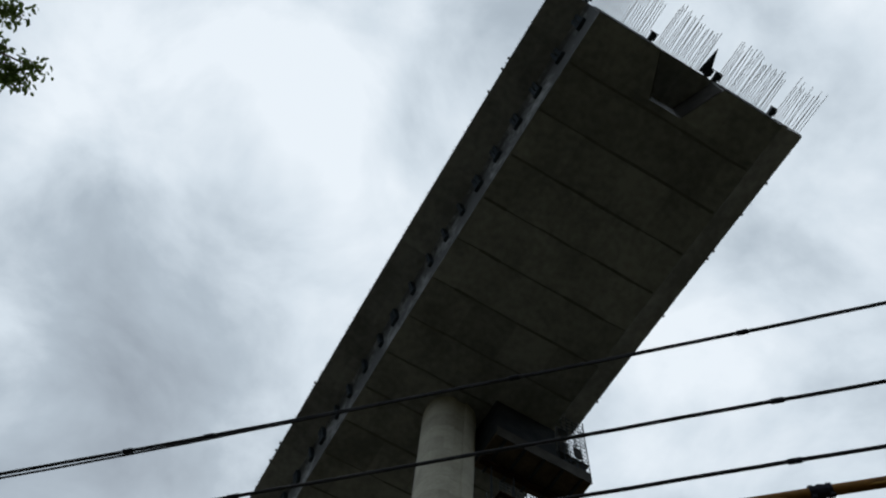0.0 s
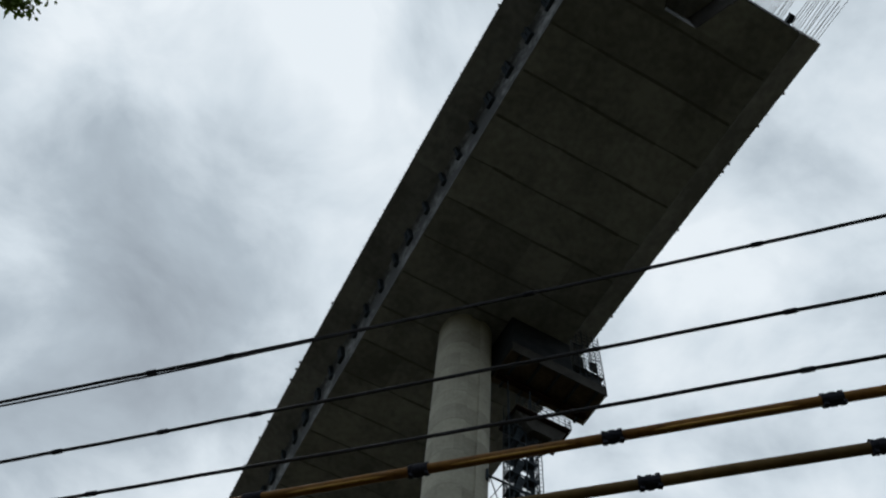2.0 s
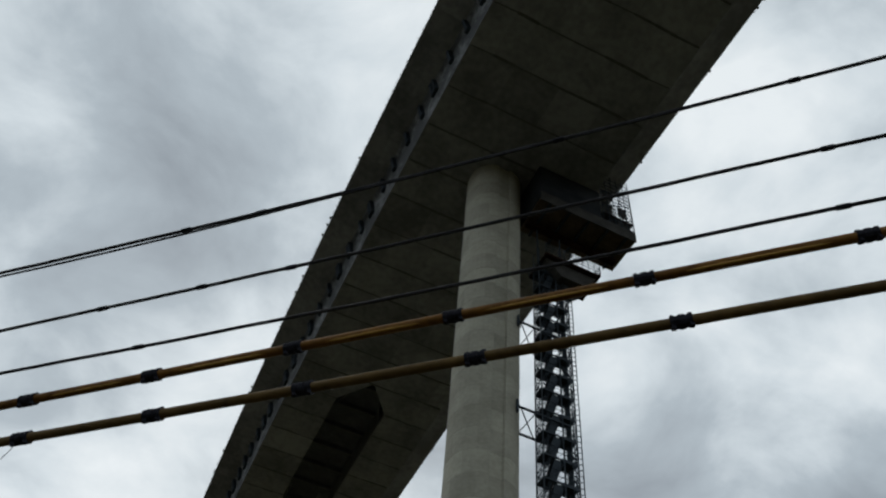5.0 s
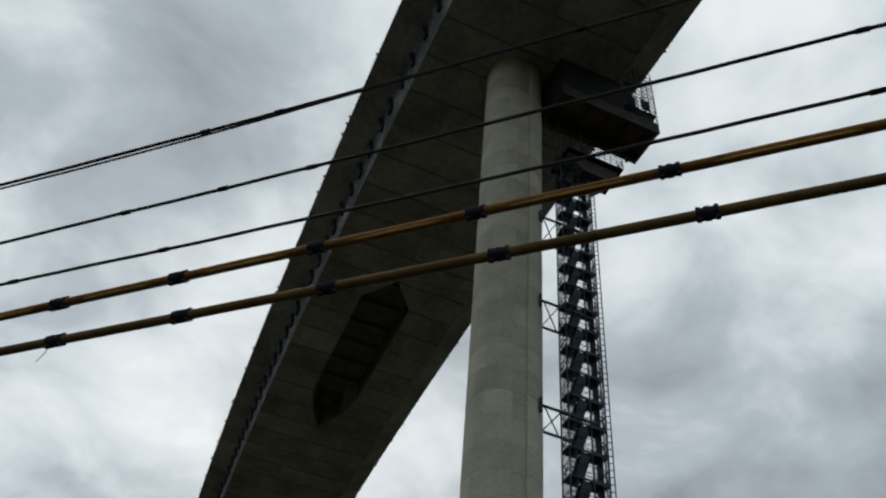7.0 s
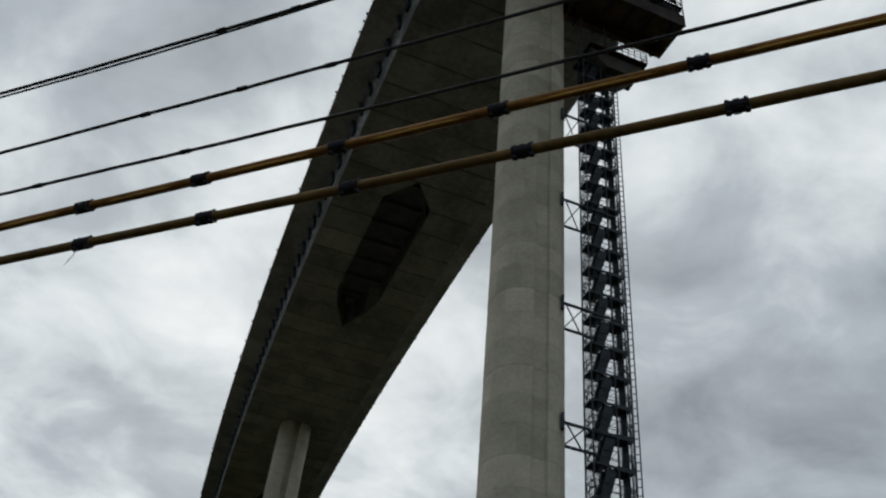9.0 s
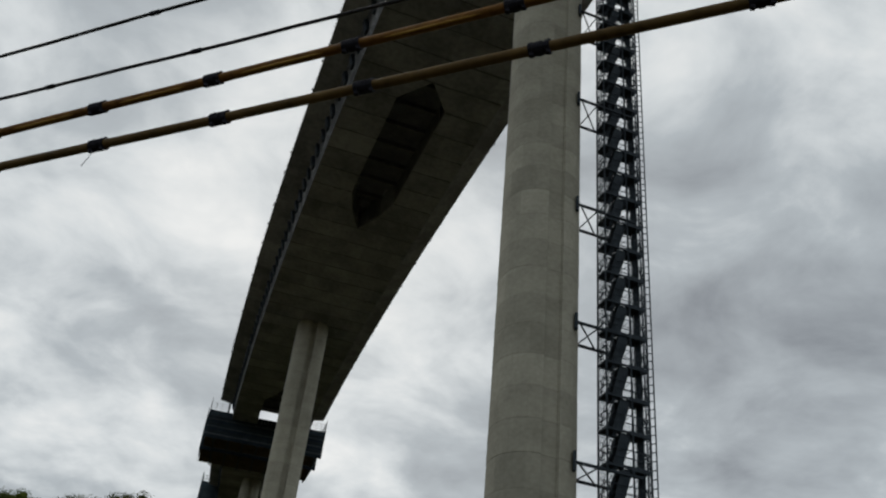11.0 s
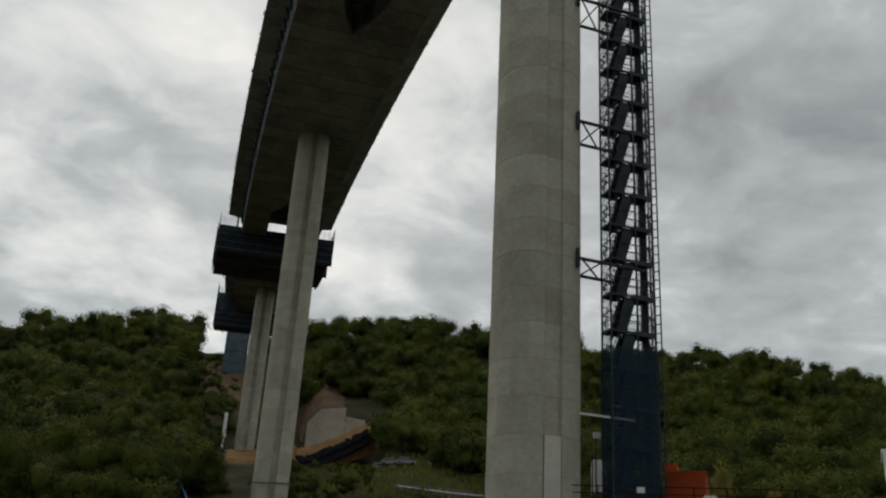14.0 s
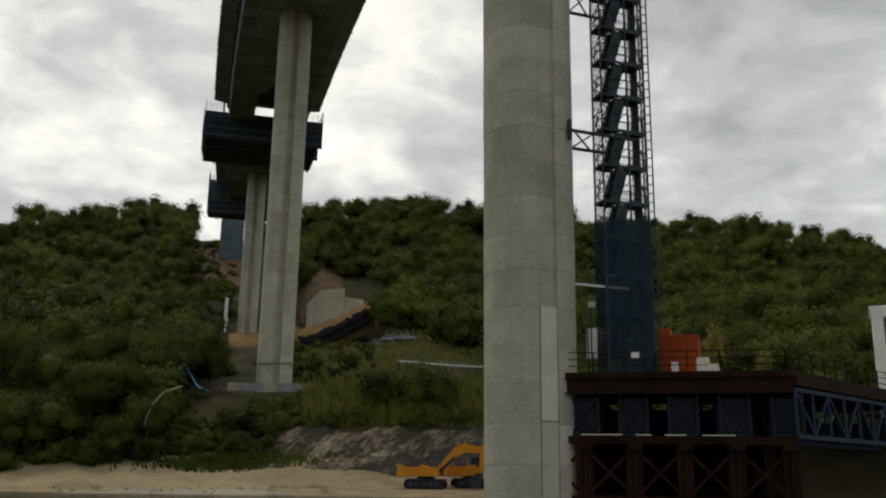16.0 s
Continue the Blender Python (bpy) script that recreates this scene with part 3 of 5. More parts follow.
# ---- open end of the girder: bars and form brackets ----
def build_open_end():
    g = Geo().tube([(0, 0, 0), (0, 1.9, 0.02), (0, 3.7, 0.0)], 0.027, 5)
    along = -deck_axes(19.4)[1]
    turn = math.atan2(-along.x, along.y)
    first = g.make("reinforcing_bar", REBAR, near_girder)
    mesh = first.data
    spots = []
    for lo, hi, step in ((-8.6, -3.6, 0.19), (-2.6, 1.6, 0.19), (3.2, 8.1, 0.19), (8.9, 11.8, 0.22)):
        u = lo
        while u < hi:
            spots.append((u, random.choice((4.42, 4.42, 4.15)), random.uniform(0.82, 1.08)))
            u += step * random.uniform(0.8, 1.2)
    for i, (u, z, k) in enumerate(spots):
        ob = first if i == 0 else new("reinforcing_bar", mesh)
        ob.parent = near_girder
        ob.matrix_basis = Matrix.Translation(deck_point(19.45, u, z)) @ Matrix.Rotation(turn + random.uniform(-0.03, 0.03), 4, "Z") @ Matrix.Rotation(random.uniform(-0.02, 0.03), 4, "X") @ Matrix.Diagonal((1, k, 1, 1))
    for u in (-9.2, -3.2, 2.3, 3.1, 8.6):
        g = Geo().beam(deck_point(20.4, u, 4.2), deck_point(18.7, u, 4.5), 0.35, 0.5)
        g.box(deck_point(19.0, u + 0.2, 4.7), (0.4, 0.5, 0.7), Matrix.Rotation(turn, 3, "Z"))
        g.beam(deck_point(18.7, u - 0.3, 4.4), deck_point(18.7, u + 0.5, 4.9), 0.12, 0.12)
        if u == 2.3:
            g.add([deck_point(19.3, u - 0.75, 4.4), deck_point(19.3, u + 0.35, 4.4), deck_point(17.2, u - 0.35, 4.75), deck_point(19.3, u, 5.0)], [(0, 1, 2), (1, 3, 2), (3, 0, 2), (0, 3, 1)])
        g.make("form_bracket", STEEL_DARK, near_girder, "dark steel form bracket at the open end")


build_open_end()

# ---- stair tower beside the near pier ----
ACROSS, ALONG, _UP = deck_axes(53.6)
TOWER = Vector((8.45, 43.5, 0))
DECK_Z = EYE + 4.5
LEVEL, LEVELS = 1.92, 29


FIRST = 1.03


def build_tower():
    tower = empty("stair_tower", "tall dark scaffold stair tower standing beside concrete pier", "stair tower")
    tower.location = (TOWER.x, TOWER.y, DECK_Z)

    def at(a, b, z):
        return ACROSS * a + ALONG * b + Vector((0, 0, z))

    top = FIRST + LEVEL * (LEVELS - 1)
    L, R, B = -1.5, 1.06, 0.45
    corners = [(L, -B), (R, -B), (R, B), (L, B)]
    flat = Matrix.Rotation(math.atan2(ACROSS.y, ACROSS.x), 3, "Z")
    for a, b in corners:
        Geo().tube([at(a, b, 0), at(a, b, top + 1.1)], 0.055, 6).make("leg", STEEL_DARK, tower)
    for a, b, w in ((0.02, -B, 0.09), (-0.05, B, 0.08), (0.74, 0.1, 0.22), (0.66, -B, 0.06), (0.92, 0.12, 0.1), (0.84, -B, 0.05), (0.95, B, 0.06), (-0.5, 0.0, 0.16)):
        Geo().beam(at(a, b, 0), at(a, b, top), w, w).make("upright", STEEL_DARK, tower)
    # slim pole with rungs at the outer corner
    pole = Geo().tube([at(R + 0.33, -B, 0), at(R + 0.33, -B, top)], 0.04, 6)
    z = 0.2
    while z < top:
        pole.beam(at(R, -B, z), at(R + 0.33, -B, z + 0.12), 0.03, 0.05)
        z += 0.48
    pole.make("rung_pole", STEEL_DARK, tower, "slim pole tied to the frame by rungs")
    shared = {}

    def piece(name, z, maker):
        if name not in shared:
            gg = Geo()
            maker(gg)
            ob = gg.make(name, STEEL_DARK, tower)
            shared[name] = ob.data
        else:
            ob = new(name, shared[name])
            ob.parent = tower
        ob.location = (0, 0, z)
        return ob

    def landing(gg):
        gg.box(at(0.42, 0.0, 0), (1.24, 2 * B - 0.1, 0.07), flat)

    def step_landing(gg):
        gg.box(at(-1.25, 0.0, 0), (0.42, 2 * B - 0.1, 0.06), flat)

    def ledger(gg):
        gg.beam(at(L, -B, 0.0), at(-0.1, -B, 0.0), 0.06, 0.12)
        gg.beam(at(-0.12, -B, 0.0), at(R, -B, 0.0), 0.07, 0.24)

    def back_ledger(gg):
        gg.beam(at(L, B, 0.0), at(R, B, 0.0), 0.06, 0.14)

    def transom(gg):
        gg.beam(at(L, -B, 0), at(L, B, 0), 0.06, 0.12)

    # a steep flight from the narrow landing up to the wide one
    A0, A1, DEEP = -1.12, -0.62, 0.36

    def stringer(c):
        def maker(gg):
            q = [at(A0, c, 0.02), at(A0 + 0.55, c, 0.02), at(A1 + 0.55, c, LEVEL - 0.06), at(A1, c, LEVEL - 0.06)]
            o = ALONG * 0.05
            gg.add(q + [p + o for p in q], [(0, 1, 2, 3), (7, 6, 5, 4), (0, 4, 5, 1), (1, 5, 6, 2), (2, 6, 7, 3), (3, 7, 4, 0)])
        return maker

    def handrail(c):
        def maker(gg):
            for up in (0.95, 0.6):
                gg.beam(at(A0 - 0.25, c, up), at(A1 - 0.15, c, LEVEL + up - 0.25), 0.035, 0.035)
            for f in (0.05, 0.3, 0.55, 0.8):
                gg.beam(at(A0 - 0.25 + (A1 - A0 + 0.1) * f, c, LEVEL * f), at(A0 - 0.25 + (A1 - A0 + 0.1) * f, c, 0.97 + (LEVEL - 0.25) * f), 0.03, 0.03)
        return maker

    def under_plate(gg):
        q = [at(A0 + 0.5, -DEEP, 0.0), at(A0 + 0.5, DEEP, 0.0), at(A1 + 0.6, DEEP, LEVEL - 0.1), at(A1 + 0.6, -DEEP, LEVEL - 0.1)]
        o = ACROSS * 0.04
        gg.add(q + [p + o for p in q], [(0, 1, 2, 3), (7, 6, 5, 4), (0, 4, 5, 1), (1, 5, 6, 2), (2, 6, 7, 3), (3, 7, 4, 0)])

    def tread(gg):
        gg.box((0, 0, 0), (0.3, 2 * DEEP, 0.035), flat)

    def guard(gg):
        for (a0, b0), (a1, b1) in zip(corners, corners[1:] + corners[:1]):
            gg.beam(at(a0, b0, 0.95), at(a1, b1, 0.95), 0.035, 0.04)
            gg.beam(at(a0, b0, 0.5), at(a1, b1, 0.5), 0.03, 0.03)
        for b in (-B, B):
            for i in range(7):
                a = 0.1 + 0.135 * i
                gg.beam(at(a, b, 0), at(a, b, 0.95), 0.02, 0.02)
            gg.beam(at(L, b, 0.1), at(-1.15, b, 0.95), 0.025, 0.025)
            gg.beam(at(-1.15, b, 0.1), at(L, b, 0.95), 0.025, 0.025)
        gg.beam(at(R, -B, 0), at(R, B, LEVEL), 0.04, 0.04)
        gg.beam(at(0.1, B, LEVEL * 0.55), at(0.85, B, LEVEL * 0.95), 0.03, 0.03)
        for k in range(4):
            gg.beam(at(0.72, -B, LEVEL * k / 4), at(R, -B, LEVEL * (k + 1) / 4), 0.025, 0.025)
            gg.beam(at(L, -B, LEVEL * k / 4), at(L, B, LEVEL * (k + 1) / 4), 0.025, 0.025)

    for i in range(LEVELS):
        z = FIRST + (i - 1) * LEVEL if i else 0.0
        for name, maker in (("landing", landing), ("step_landing", step_landing), ("ledger", ledger), ("back_ledger", back_ledger), ("transom", transom)):
            piece(name, z, maker)
        if i:
            for name, maker in (("stringer", stringer(-DEEP)), ("back_stringer", stringer(DEEP)), ("stair_handrail", handrail(-DEEP)), ("back_handrail", handrail(DEEP)), ("under_plate", under_plate)):
                piece(name, z, maker)
            for j in range(9):
                f = (j + 0.5) / 9
                p = at(A0 + 0.17 + (A1 - A0) * f, 0.0, LEVEL * f)
                piece("tread", 0, tread).location = (p.x, p.y, z + p.z)
            piece("guardrail_frame", z, guard)
    # fine mesh guards over the end bays, storey by storey
    def bay(a0, a1, b):
        def maker(gg):
            for k in range(6):
                a = a0 + (a1 - a0) * (k + 0.5) / 6
                gg.beam(at(a, b, 0), at(a, b, LEVEL), 0.018, 0.018)
            for k in range(5):
                gg.beam(at(a0, b, LEVEL * (k + 0.5) / 5), at(a1, b, LEVEL * (k + 0.5) / 5), 0.018, 0.018)
        return maker

    for i in range(1, LEVELS):
        z = FIRST + (i - 1) * LEVEL
        for name, maker in (("end_guard", bay(0.7, R, B)), ("front_guard", bay(0.78, R, -B)), ("narrow_guard", bay(L, -1.1, B))):
            piece(name, z, maker)
    # mesh sheets round the foot
    for i in range(4):
        (a0, b0), (a1, b1) = corners[i], corners[(i + 1) % 4]
        for j in range(4):
            z0, z1 = j * 1.98, j * 1.98 + 1.93
            cols = 7
            verts = []
            for r in range(4):
                for c in range(cols):
                    p = at(a0 + (a1 - a0) * c / (cols - 1), b0 + (b1 - b0) * c / (cols - 1), z0 + (z1 - z0) * r / 3)
                    out = Vector((p.x, p.y, 0)).normalized() * (0.09 + random.uniform(-0.03, 0.04))
                    verts.append(p + out)
            faces = [(r * cols + c, r * cols + c + 1, (r + 1) * cols + c + 1, (r + 1) * cols + c) for r in range(3) for c in range(cols - 1)]
            Geo().add(verts, faces).make("mesh_sheet", NET_OPEN, tower, "dark blue mesh sheet lashed to the scaffold")
    # level tie frames that reach from the pier round the tower
    for z in (52.2, 43.6, 34.95, 26.87, 18.9, 11.0):
        lift = Vector((-TOWER.x, -TOWER.y, z - DECK_Z))
        near, far = Vector((5.55, 42.0, 0)), Vector((5.75, 44.5, 0))
        tie = Geo()
        if z < 12:
            tie.beam(near, near + ACROSS * 3.0, 0.07, 0.1)
            tie.make("wall_tie", STEEL_LIGHT, tower, "thin pale tie bar").location = lift
            continue
        tie.beam(near, near + ACROSS * 3.85, 0.12, 0.14)
        tie.beam(far, far + ACROSS * 2.6, 0.12, 0.14)
        tie.beam(near + ACROSS * 0.15, far + ACROSS * 1.3, 0.07, 0.08)
        tie.beam(far + ACROSS * 0.1, near + ACROSS * 1.3, 0.05, 0.06)
        for p in (near, far):
            tie.box(p + Vector((-0.06, 0, 0.05)), (0.16, 0.3, 1.0 if p == near else 0.4))
        tie.make("wall_tie", STEEL_DARK, tower, "steel tie frame fixed to the pier").location = lift


build_tower()


def railing(g, pts, height=1.1, gap=1.2, bar=0.05, rails=3):
    """Posts and rails along a line of points."""
    for p, q in zip(pts, pts[1:]):
        p, q = Vector(p), Vector(q)
        n = max(1, round((q - p).length / gap))
        for i in range(n + 1):
            b = p + (q - p) * i / n
            g.beam(b, b + Vector((0, 0, height)), bar, bar)
        for k in range(1, rails + 1):
            o = Vector((0, 0, height * k / rails))
            g.beam(p + o, q + o, bar * 0.8, bar * 0.8)


def on_deck(parent, name, mat, build, label=""):
    g = Geo()
    build(g)
    return g.make(name, mat, parent, label)


# ---- hanging work platform at the near pier head ----
def deck_box(g, s0, s1, u0, u1, z0, z1):
    pts = [deck_point(s, u, z) for z in (z0, z1) for s in (s0, s1) for u in (u0, u1)]
    return g.add(pts, [(0, 2, 3, 1), (4, 5, 7, 6), (0, 1, 5, 4), (2, 6, 7, 3), (0, 4, 6, 2), (1, 3, 7, 5)])


def build_head_platform():
    plat = empty("hanging_platform", "dark hanging work platform with scaffold under the girder", "work platform")
    S0, S1, U0, U1, Z = PLATFORM
    on_deck(plat, "floor", FORM_TIMBER, lambda g: deck_box(g, S0, S1, U0, U1, Z, Z + 0.25), "brown plank floor on steel joists")
    for i in range(5):
        u = U0 + (U1 - U0) * (i + 0.5) / 5
        on_deck(plat, "joist", STEEL_DARK, lambda g: g.beam(deck_point(S0, u, Z - 0.15), deck_point(S1, u, Z - 0.15), 0.2, 0.3))
    on_deck(plat, "kick_board", DARK_PLY, lambda g: deck_box(g, S0 - 0.05, S0 + 0.05, U0, U1, Z - 0.3, Z + 1.1))
    # added dark sheets stand in for the shade between platform and girder
    on_deck(plat, "front_sheet", SHADE_SHEET, lambda g: deck_box(g, S0 - 0.05, S0 + 0.05, U0, U1 - 3.4, Z + 1.1, 0.0))
    on_deck(plat, "back_sheet", SHADE_SHEET, lambda g: deck_box(g, S1 - 0.05, S1 + 0.05, U0, U1 - 3.2, Z + 0.2, 0.0))
    on_deck(plat, "side_sheet", SHADE_SHEET, lambda g: deck_box(g, S0, S1, U0 - 0.05, U0 + 0.05, Z + 0.2, 0.0))
    on_deck(plat, "low_beam", RUST, lambda g: deck_box(g, S1 - 1.4, S1 - 0.9, U0, U1 - 0.6, Z - 0.7, Z - 0.3))
    for j, s in enumerate((S0, S1)):
        for i in range(6):
            u = U1 - 3.2 + 3.2 * i / 5
            on_deck(plat, "post", STEEL_DARK, lambda g: g.beam(deck_point(s, u, Z), deck_point(s, u, 4.0), 0.07, 0.07))

        def rails(g):
            for z in np.arange(Z + 0.6, 3.9, 0.62):
                g.beam(deck_point(s, U1 - 3.2, z), deck_point(s, U1, z), 0.05, 0.05)
            for a in range(3):
                g.beam(deck_point(s, U1 - 3.2, Z + 1 + a * 2.4), deck_point(s, U1, Z + 3 + a * 2.4), 0.05, 0.05)
        on_deck(plat, "rail_frame", STEEL_DARK, rails)

    def end_rails(g):
        for z in np.arange(Z + 0.6, 3.9, 0.62):
            g.beam(deck_point(S0, U1, z), deck_point(S1, U1, z), 0.05, 0.05)
        for i in range(4):
            s = S0 + (S1 - S0) * i / 3
            g.beam(deck_point(s, U1, Z), deck_point(s, U1, 4.2), 0.06, 0.06)
        g.beam(deck_point(S0, U1, Z), deck_point(S1, U1, Z + 4), 0.05, 0.05)
    on_deck(plat, "rail_frame", STEEL_DARK, end_rails)
    on_deck(plat, "middle_deck", DARK_PLY, lambda g: deck_box(g, S0, S1, U1 - 3.2, U1, Z + 2.4, Z + 2.5))
    for k, (da, db, za, zb) in enumerate(((-3.0, -2.0, 2.6, 4.4), (-1.6, -0.3, 0.4, 2.2), (-1.4, -0.5, 3.0, 4.6), (-2.9, -1.9, 5.2, 6.6))):
        on_deck(plat, "infill_panel", DARK_PLY, lambda g: deck_box(g, S0 + 0.1, S0 + 0.16, U1 + da, U1 + db, Z + za, Z + zb))
    on_deck(plat, "outer_sheet", DARK_PLY, lambda g: deck_box(g, S0, S1, U1 - 0.02, U1 + 0.04, Z, Z + 1.5))
    for u in (U0 + 1, U1 - 3.5):
        for s in (S0 + 0.3, S1 - 0.3):
            on_deck(plat, "hanger_rod", STEEL_DARK, lambda g: g.beam(deck_point(s, u, Z), deck_point(s, u, 0.1), 0.08, 0.08))

    # landing that joins the tower head
    stage = empty("tower_head_landing", "dark railed landing at the stair tower head", "work platform")
    a0, a1, b0, b1, z0 = LANDING

    def at(a, b, z):
        return TOWER + ACROSS * a + ALONG * b + Vector((0, 0, EYE + z))

    def slab(g, a0, a1, b0, b1, z0, z1, shrink=0.0):
        pts = [at(a + (shrink * (1 if a == a0 else -1) if z == z0 else 0), b, z) for z in (z0, z1) for b in (b0, b1) for a in (a0, a1)]
        g.add(pts, [(0, 2, 3, 1), (4, 5, 7, 6), (0, 1, 5, 4), (2, 6, 7, 3), (0, 4, 6, 2), (1, 3, 7, 5)])
    on_deck(stage, "deck", RUST, lambda g: slab(g, a0, a1, b0, b1, z0, z0 + 0.2))
    on_deck(stage, "bracket", DARK_PLY, lambda g: slab(g, a0 + 0.2, a1 - 0.2, b0 + 0.4, b1 - 0.4, z0 - 1.6, z0, 1.4))
    on_deck(stage, "railing", STEEL_DARK, lambda g: railing(g, [at(a0, b0, z0 + 0.2), at(a1, b0, z0 + 0.2), at(a1, b1, z0 + 0.2), at(a0, b1, z0 + 0.2)], 1.15, 0.6, 0.06, 3))
    for a in (-1.1, 1.1):
        on_deck(stage, "riser", STEEL_DARK, lambda g: g.beam(at(a, 0.4, z0), at(a, 0.4, 66.5), 0.12, 0.12))


PLATFORM = (49.9, 53.6, 2.6, 12.1, -5.3)
LANDING = (-1.4, 3.7, -1.5, 1.4, 58.4)
build_head_platform()


# ---- form travellers on the far cantilevers ----
def build_traveller(s0, s1, low, high, label):
    rail_steel = STEEL_LIGHT if s0 < 200 else STEEL_DARK
    tr = empty("form_traveller", label, "form traveller", "form travellers")
    W = 12.9
    left = 13.75 if s0 < 206 else 14.3
    on_deck(tr, "floor", FORM_TIMBER, lambda g: deck_box(g, s0, s1, -left + 0.3, W - 1, low, low + 0.4), "brown timber form floor")
    for i in range(8):
        u = -W + 1.5 + (2 * W - 3) * i / 7
        on_deck(tr, "joist", STEEL_DARK, lambda g: g.beam(deck_point(s0, u, low - 0.25), deck_point(s1, u, low - 0.25), 0.3, 0.5))
    for i in range(10):
        a, b = -left + (left + W) * i / 10, -left + (left + W) * (i + 1) / 10
        for j, (z0, z1) in enumerate(((low - 0.2, low + 1.5), (low + 1.45, low + 3.1), (low + 3.05, high if abs(a + b) / 2 > 8.4 or s0 > 206 else (1.5 if abs(a + b) / 2 < 2.6 else -0.1)))):
            on_deck(tr, "mesh_sheet", DARK_PLY if s0 > 206 and j == 2 and a > -9 else NET, lambda g: deck_box(g, s0 - 0.1 + 0.05 * random.random(), s0, a, b, z0, z1), "dark blue mesh sheet")
    for k in range(9):
        z = low + 0.1 + 0.58 * k
        on_deck(tr, "ledger", (TRUSS_BLUE, STEEL_DARK, LEDGER)[k * 5 % 3], lambda g: g.beam(deck_point(s0 - 0.25, -left + 0.3 * random.random(), z), deck_point(s0 - 0.25, W - 0.3 * random.random(), z + random.uniform(-0.1, 0.1)), 0.18, random.uniform(0.1, 0.24)))
    for k in range(14):
        u = -left + 0.6 + (left + W - 1.2) * k / 13
        on_deck(tr, "standard", STEEL_DARK, lambda g: g.beam(deck_point(s0 - 0.32, u, low), deck_point(s0 - 0.32, u, low + 4.9 + random.uniform(0, 0.9)), 0.1, 0.1))
    for side in (-1, 1):
        edge, tuck = (left, 0.1) if side < 0 else (W, 1.0)
        for j, (z0, z1, d0, d1) in enumerate(((low, low + 1.9, -tuck, -0.3 * tuck), (low + 2, low + 4.2, -0.3 * tuck, 0), (low + 4.3, high + 1.0, 0, 0))):
            q = [deck_point(s, side * (edge + d), z) for s, z, d in ((s0, z0, d0), (s1, z0, d0), (s1, z1, d1), (s0, z1, d1))]
            o = deck_axes(s0)[0] * 0.06 * side
            g = Geo().add(q + [p + o for p in q], [(0, 1, 2, 3), (7, 6, 5, 4), (0, 4, 5, 1), (1, 5, 6, 2), (2, 6, 7, 3), (3, 7, 4, 0)])
            g.make("mesh_sheet", NET, tr, "dark blue mesh sheet")
        on_deck(tr, "guardrail", rail_steel, lambda g: railing(g, [deck_point(s0, side * edge, high + 1.0), deck_point(s1, side * edge, high + 1.0)], 1.9, 1.3, 0.08, 4))
        on_deck(tr, "guardrail", rail_steel, lambda g: railing(g, [deck_point(s0, side * edge, high), deck_point(s0, side * (edge - 3.6), high)], 1.8, 1.1, 0.08, 3))
        for u in (3.2, 9.8):
            on_deck(tr, "main_frame", STEEL_BLUE, lambda g: (g.beam(deck_point(s0, side * u, 5), deck_point(s1, side * u, 5), 0.4, 0.5), g.beam(deck_point(s0 + 1, side * u, 5), deck_point((s0 + s1) / 2, side * u, 8), 0.3, 0.3), g.beam(deck_point((s0 + s1) / 2, side * u, 8), deck_point(s1, side * u, 5), 0.3, 0.3)))
            on_deck(tr, "hanger", STEEL_DARK, lambda g: g.beam(deck_point(s1 - 0.5, side * u, low), deck_point(s1 - 0.5, side * u, 5), 0.15, 0.15))
    if s0 < 200:
        on_deck(tr, "guardrail", rail_steel, lambda g: railing(g, [deck_point(s0 - 0.05, -2.8, -0.6), deck_point(s0 - 0.05, 2.8, -0.6)], 1.8, 0.8, 0.09, 3))
    return tr


build_traveller(198.7, 205.5, -4.9, 1.4, "form traveller wrapped in dark blue mesh at girder end")
build_traveller(207.0, 216.8, -5.2, 2.0, "second form traveller facing the gap in the girder")
build_traveller(267.4, 274.0, -5.6, 5.0, "far form traveller beyond the grooved pier")


def build_abutment_scaffold():
    sc = empty("abutment_scaffold", "blue sheeted scaffold on the far hillside cut", "scaffold")
    base = polar(-14.9, 318)
    z0 = ground_height(base.x, base.y) - 2.5
    turn = Matrix.Rotation(radians(15), 3, "Z")
    for j in range(4):
        Geo().box(base + Vector((0, 0, z0 + 3 + j * 4.1)), (8.0, 8, 4.0), turn).make("mesh_sheet", NET_PALE, sc, "blue mesh sheet")
    g = Geo()
    p = [base + turn @ Vector((x, -4, z0 + 17.2)) for x in (-4.0, 4.0)]
    railing(g, p, 4.0, 1.3, 0.14, 4)
    g.make("guardrail", STEEL_LIGHT, sc)


build_abutment_scaffold()


# ---- overhead lines ----
LINES = {"top": (4.253, -0.417, 7.271, 0.013, 0.004), "second": (4.251, -0.414, 6.138, 0.004, 0.001), "third": (4.252, -0.411, 5.385, -0.006, 0.002), "high_guard": (4.246, -0.408, 4.997, 0.008, -0.0005), "low_guard": (4.245, -0.408, 4.497, -0.003, 0.0)}


def line_point(x, key):
    y0, slope, h, tilt, sag = LINES[key]
    return Vector((x, y0 + slope * x, EYE + h + tilt * x + sag * min(x * x, 36.0)))


def wire(x0, x1, key, wobble=0.0, phase=0.0):
    n = 220
    return [line_point(x0 + (x1 - x0) * i / n, key) + Vector((0, 0, wobble * (math.sin(i * 0.9 + phase) + 0.6 * math.sin(i * 2.3 + phase)))) for i in range(n + 1)]


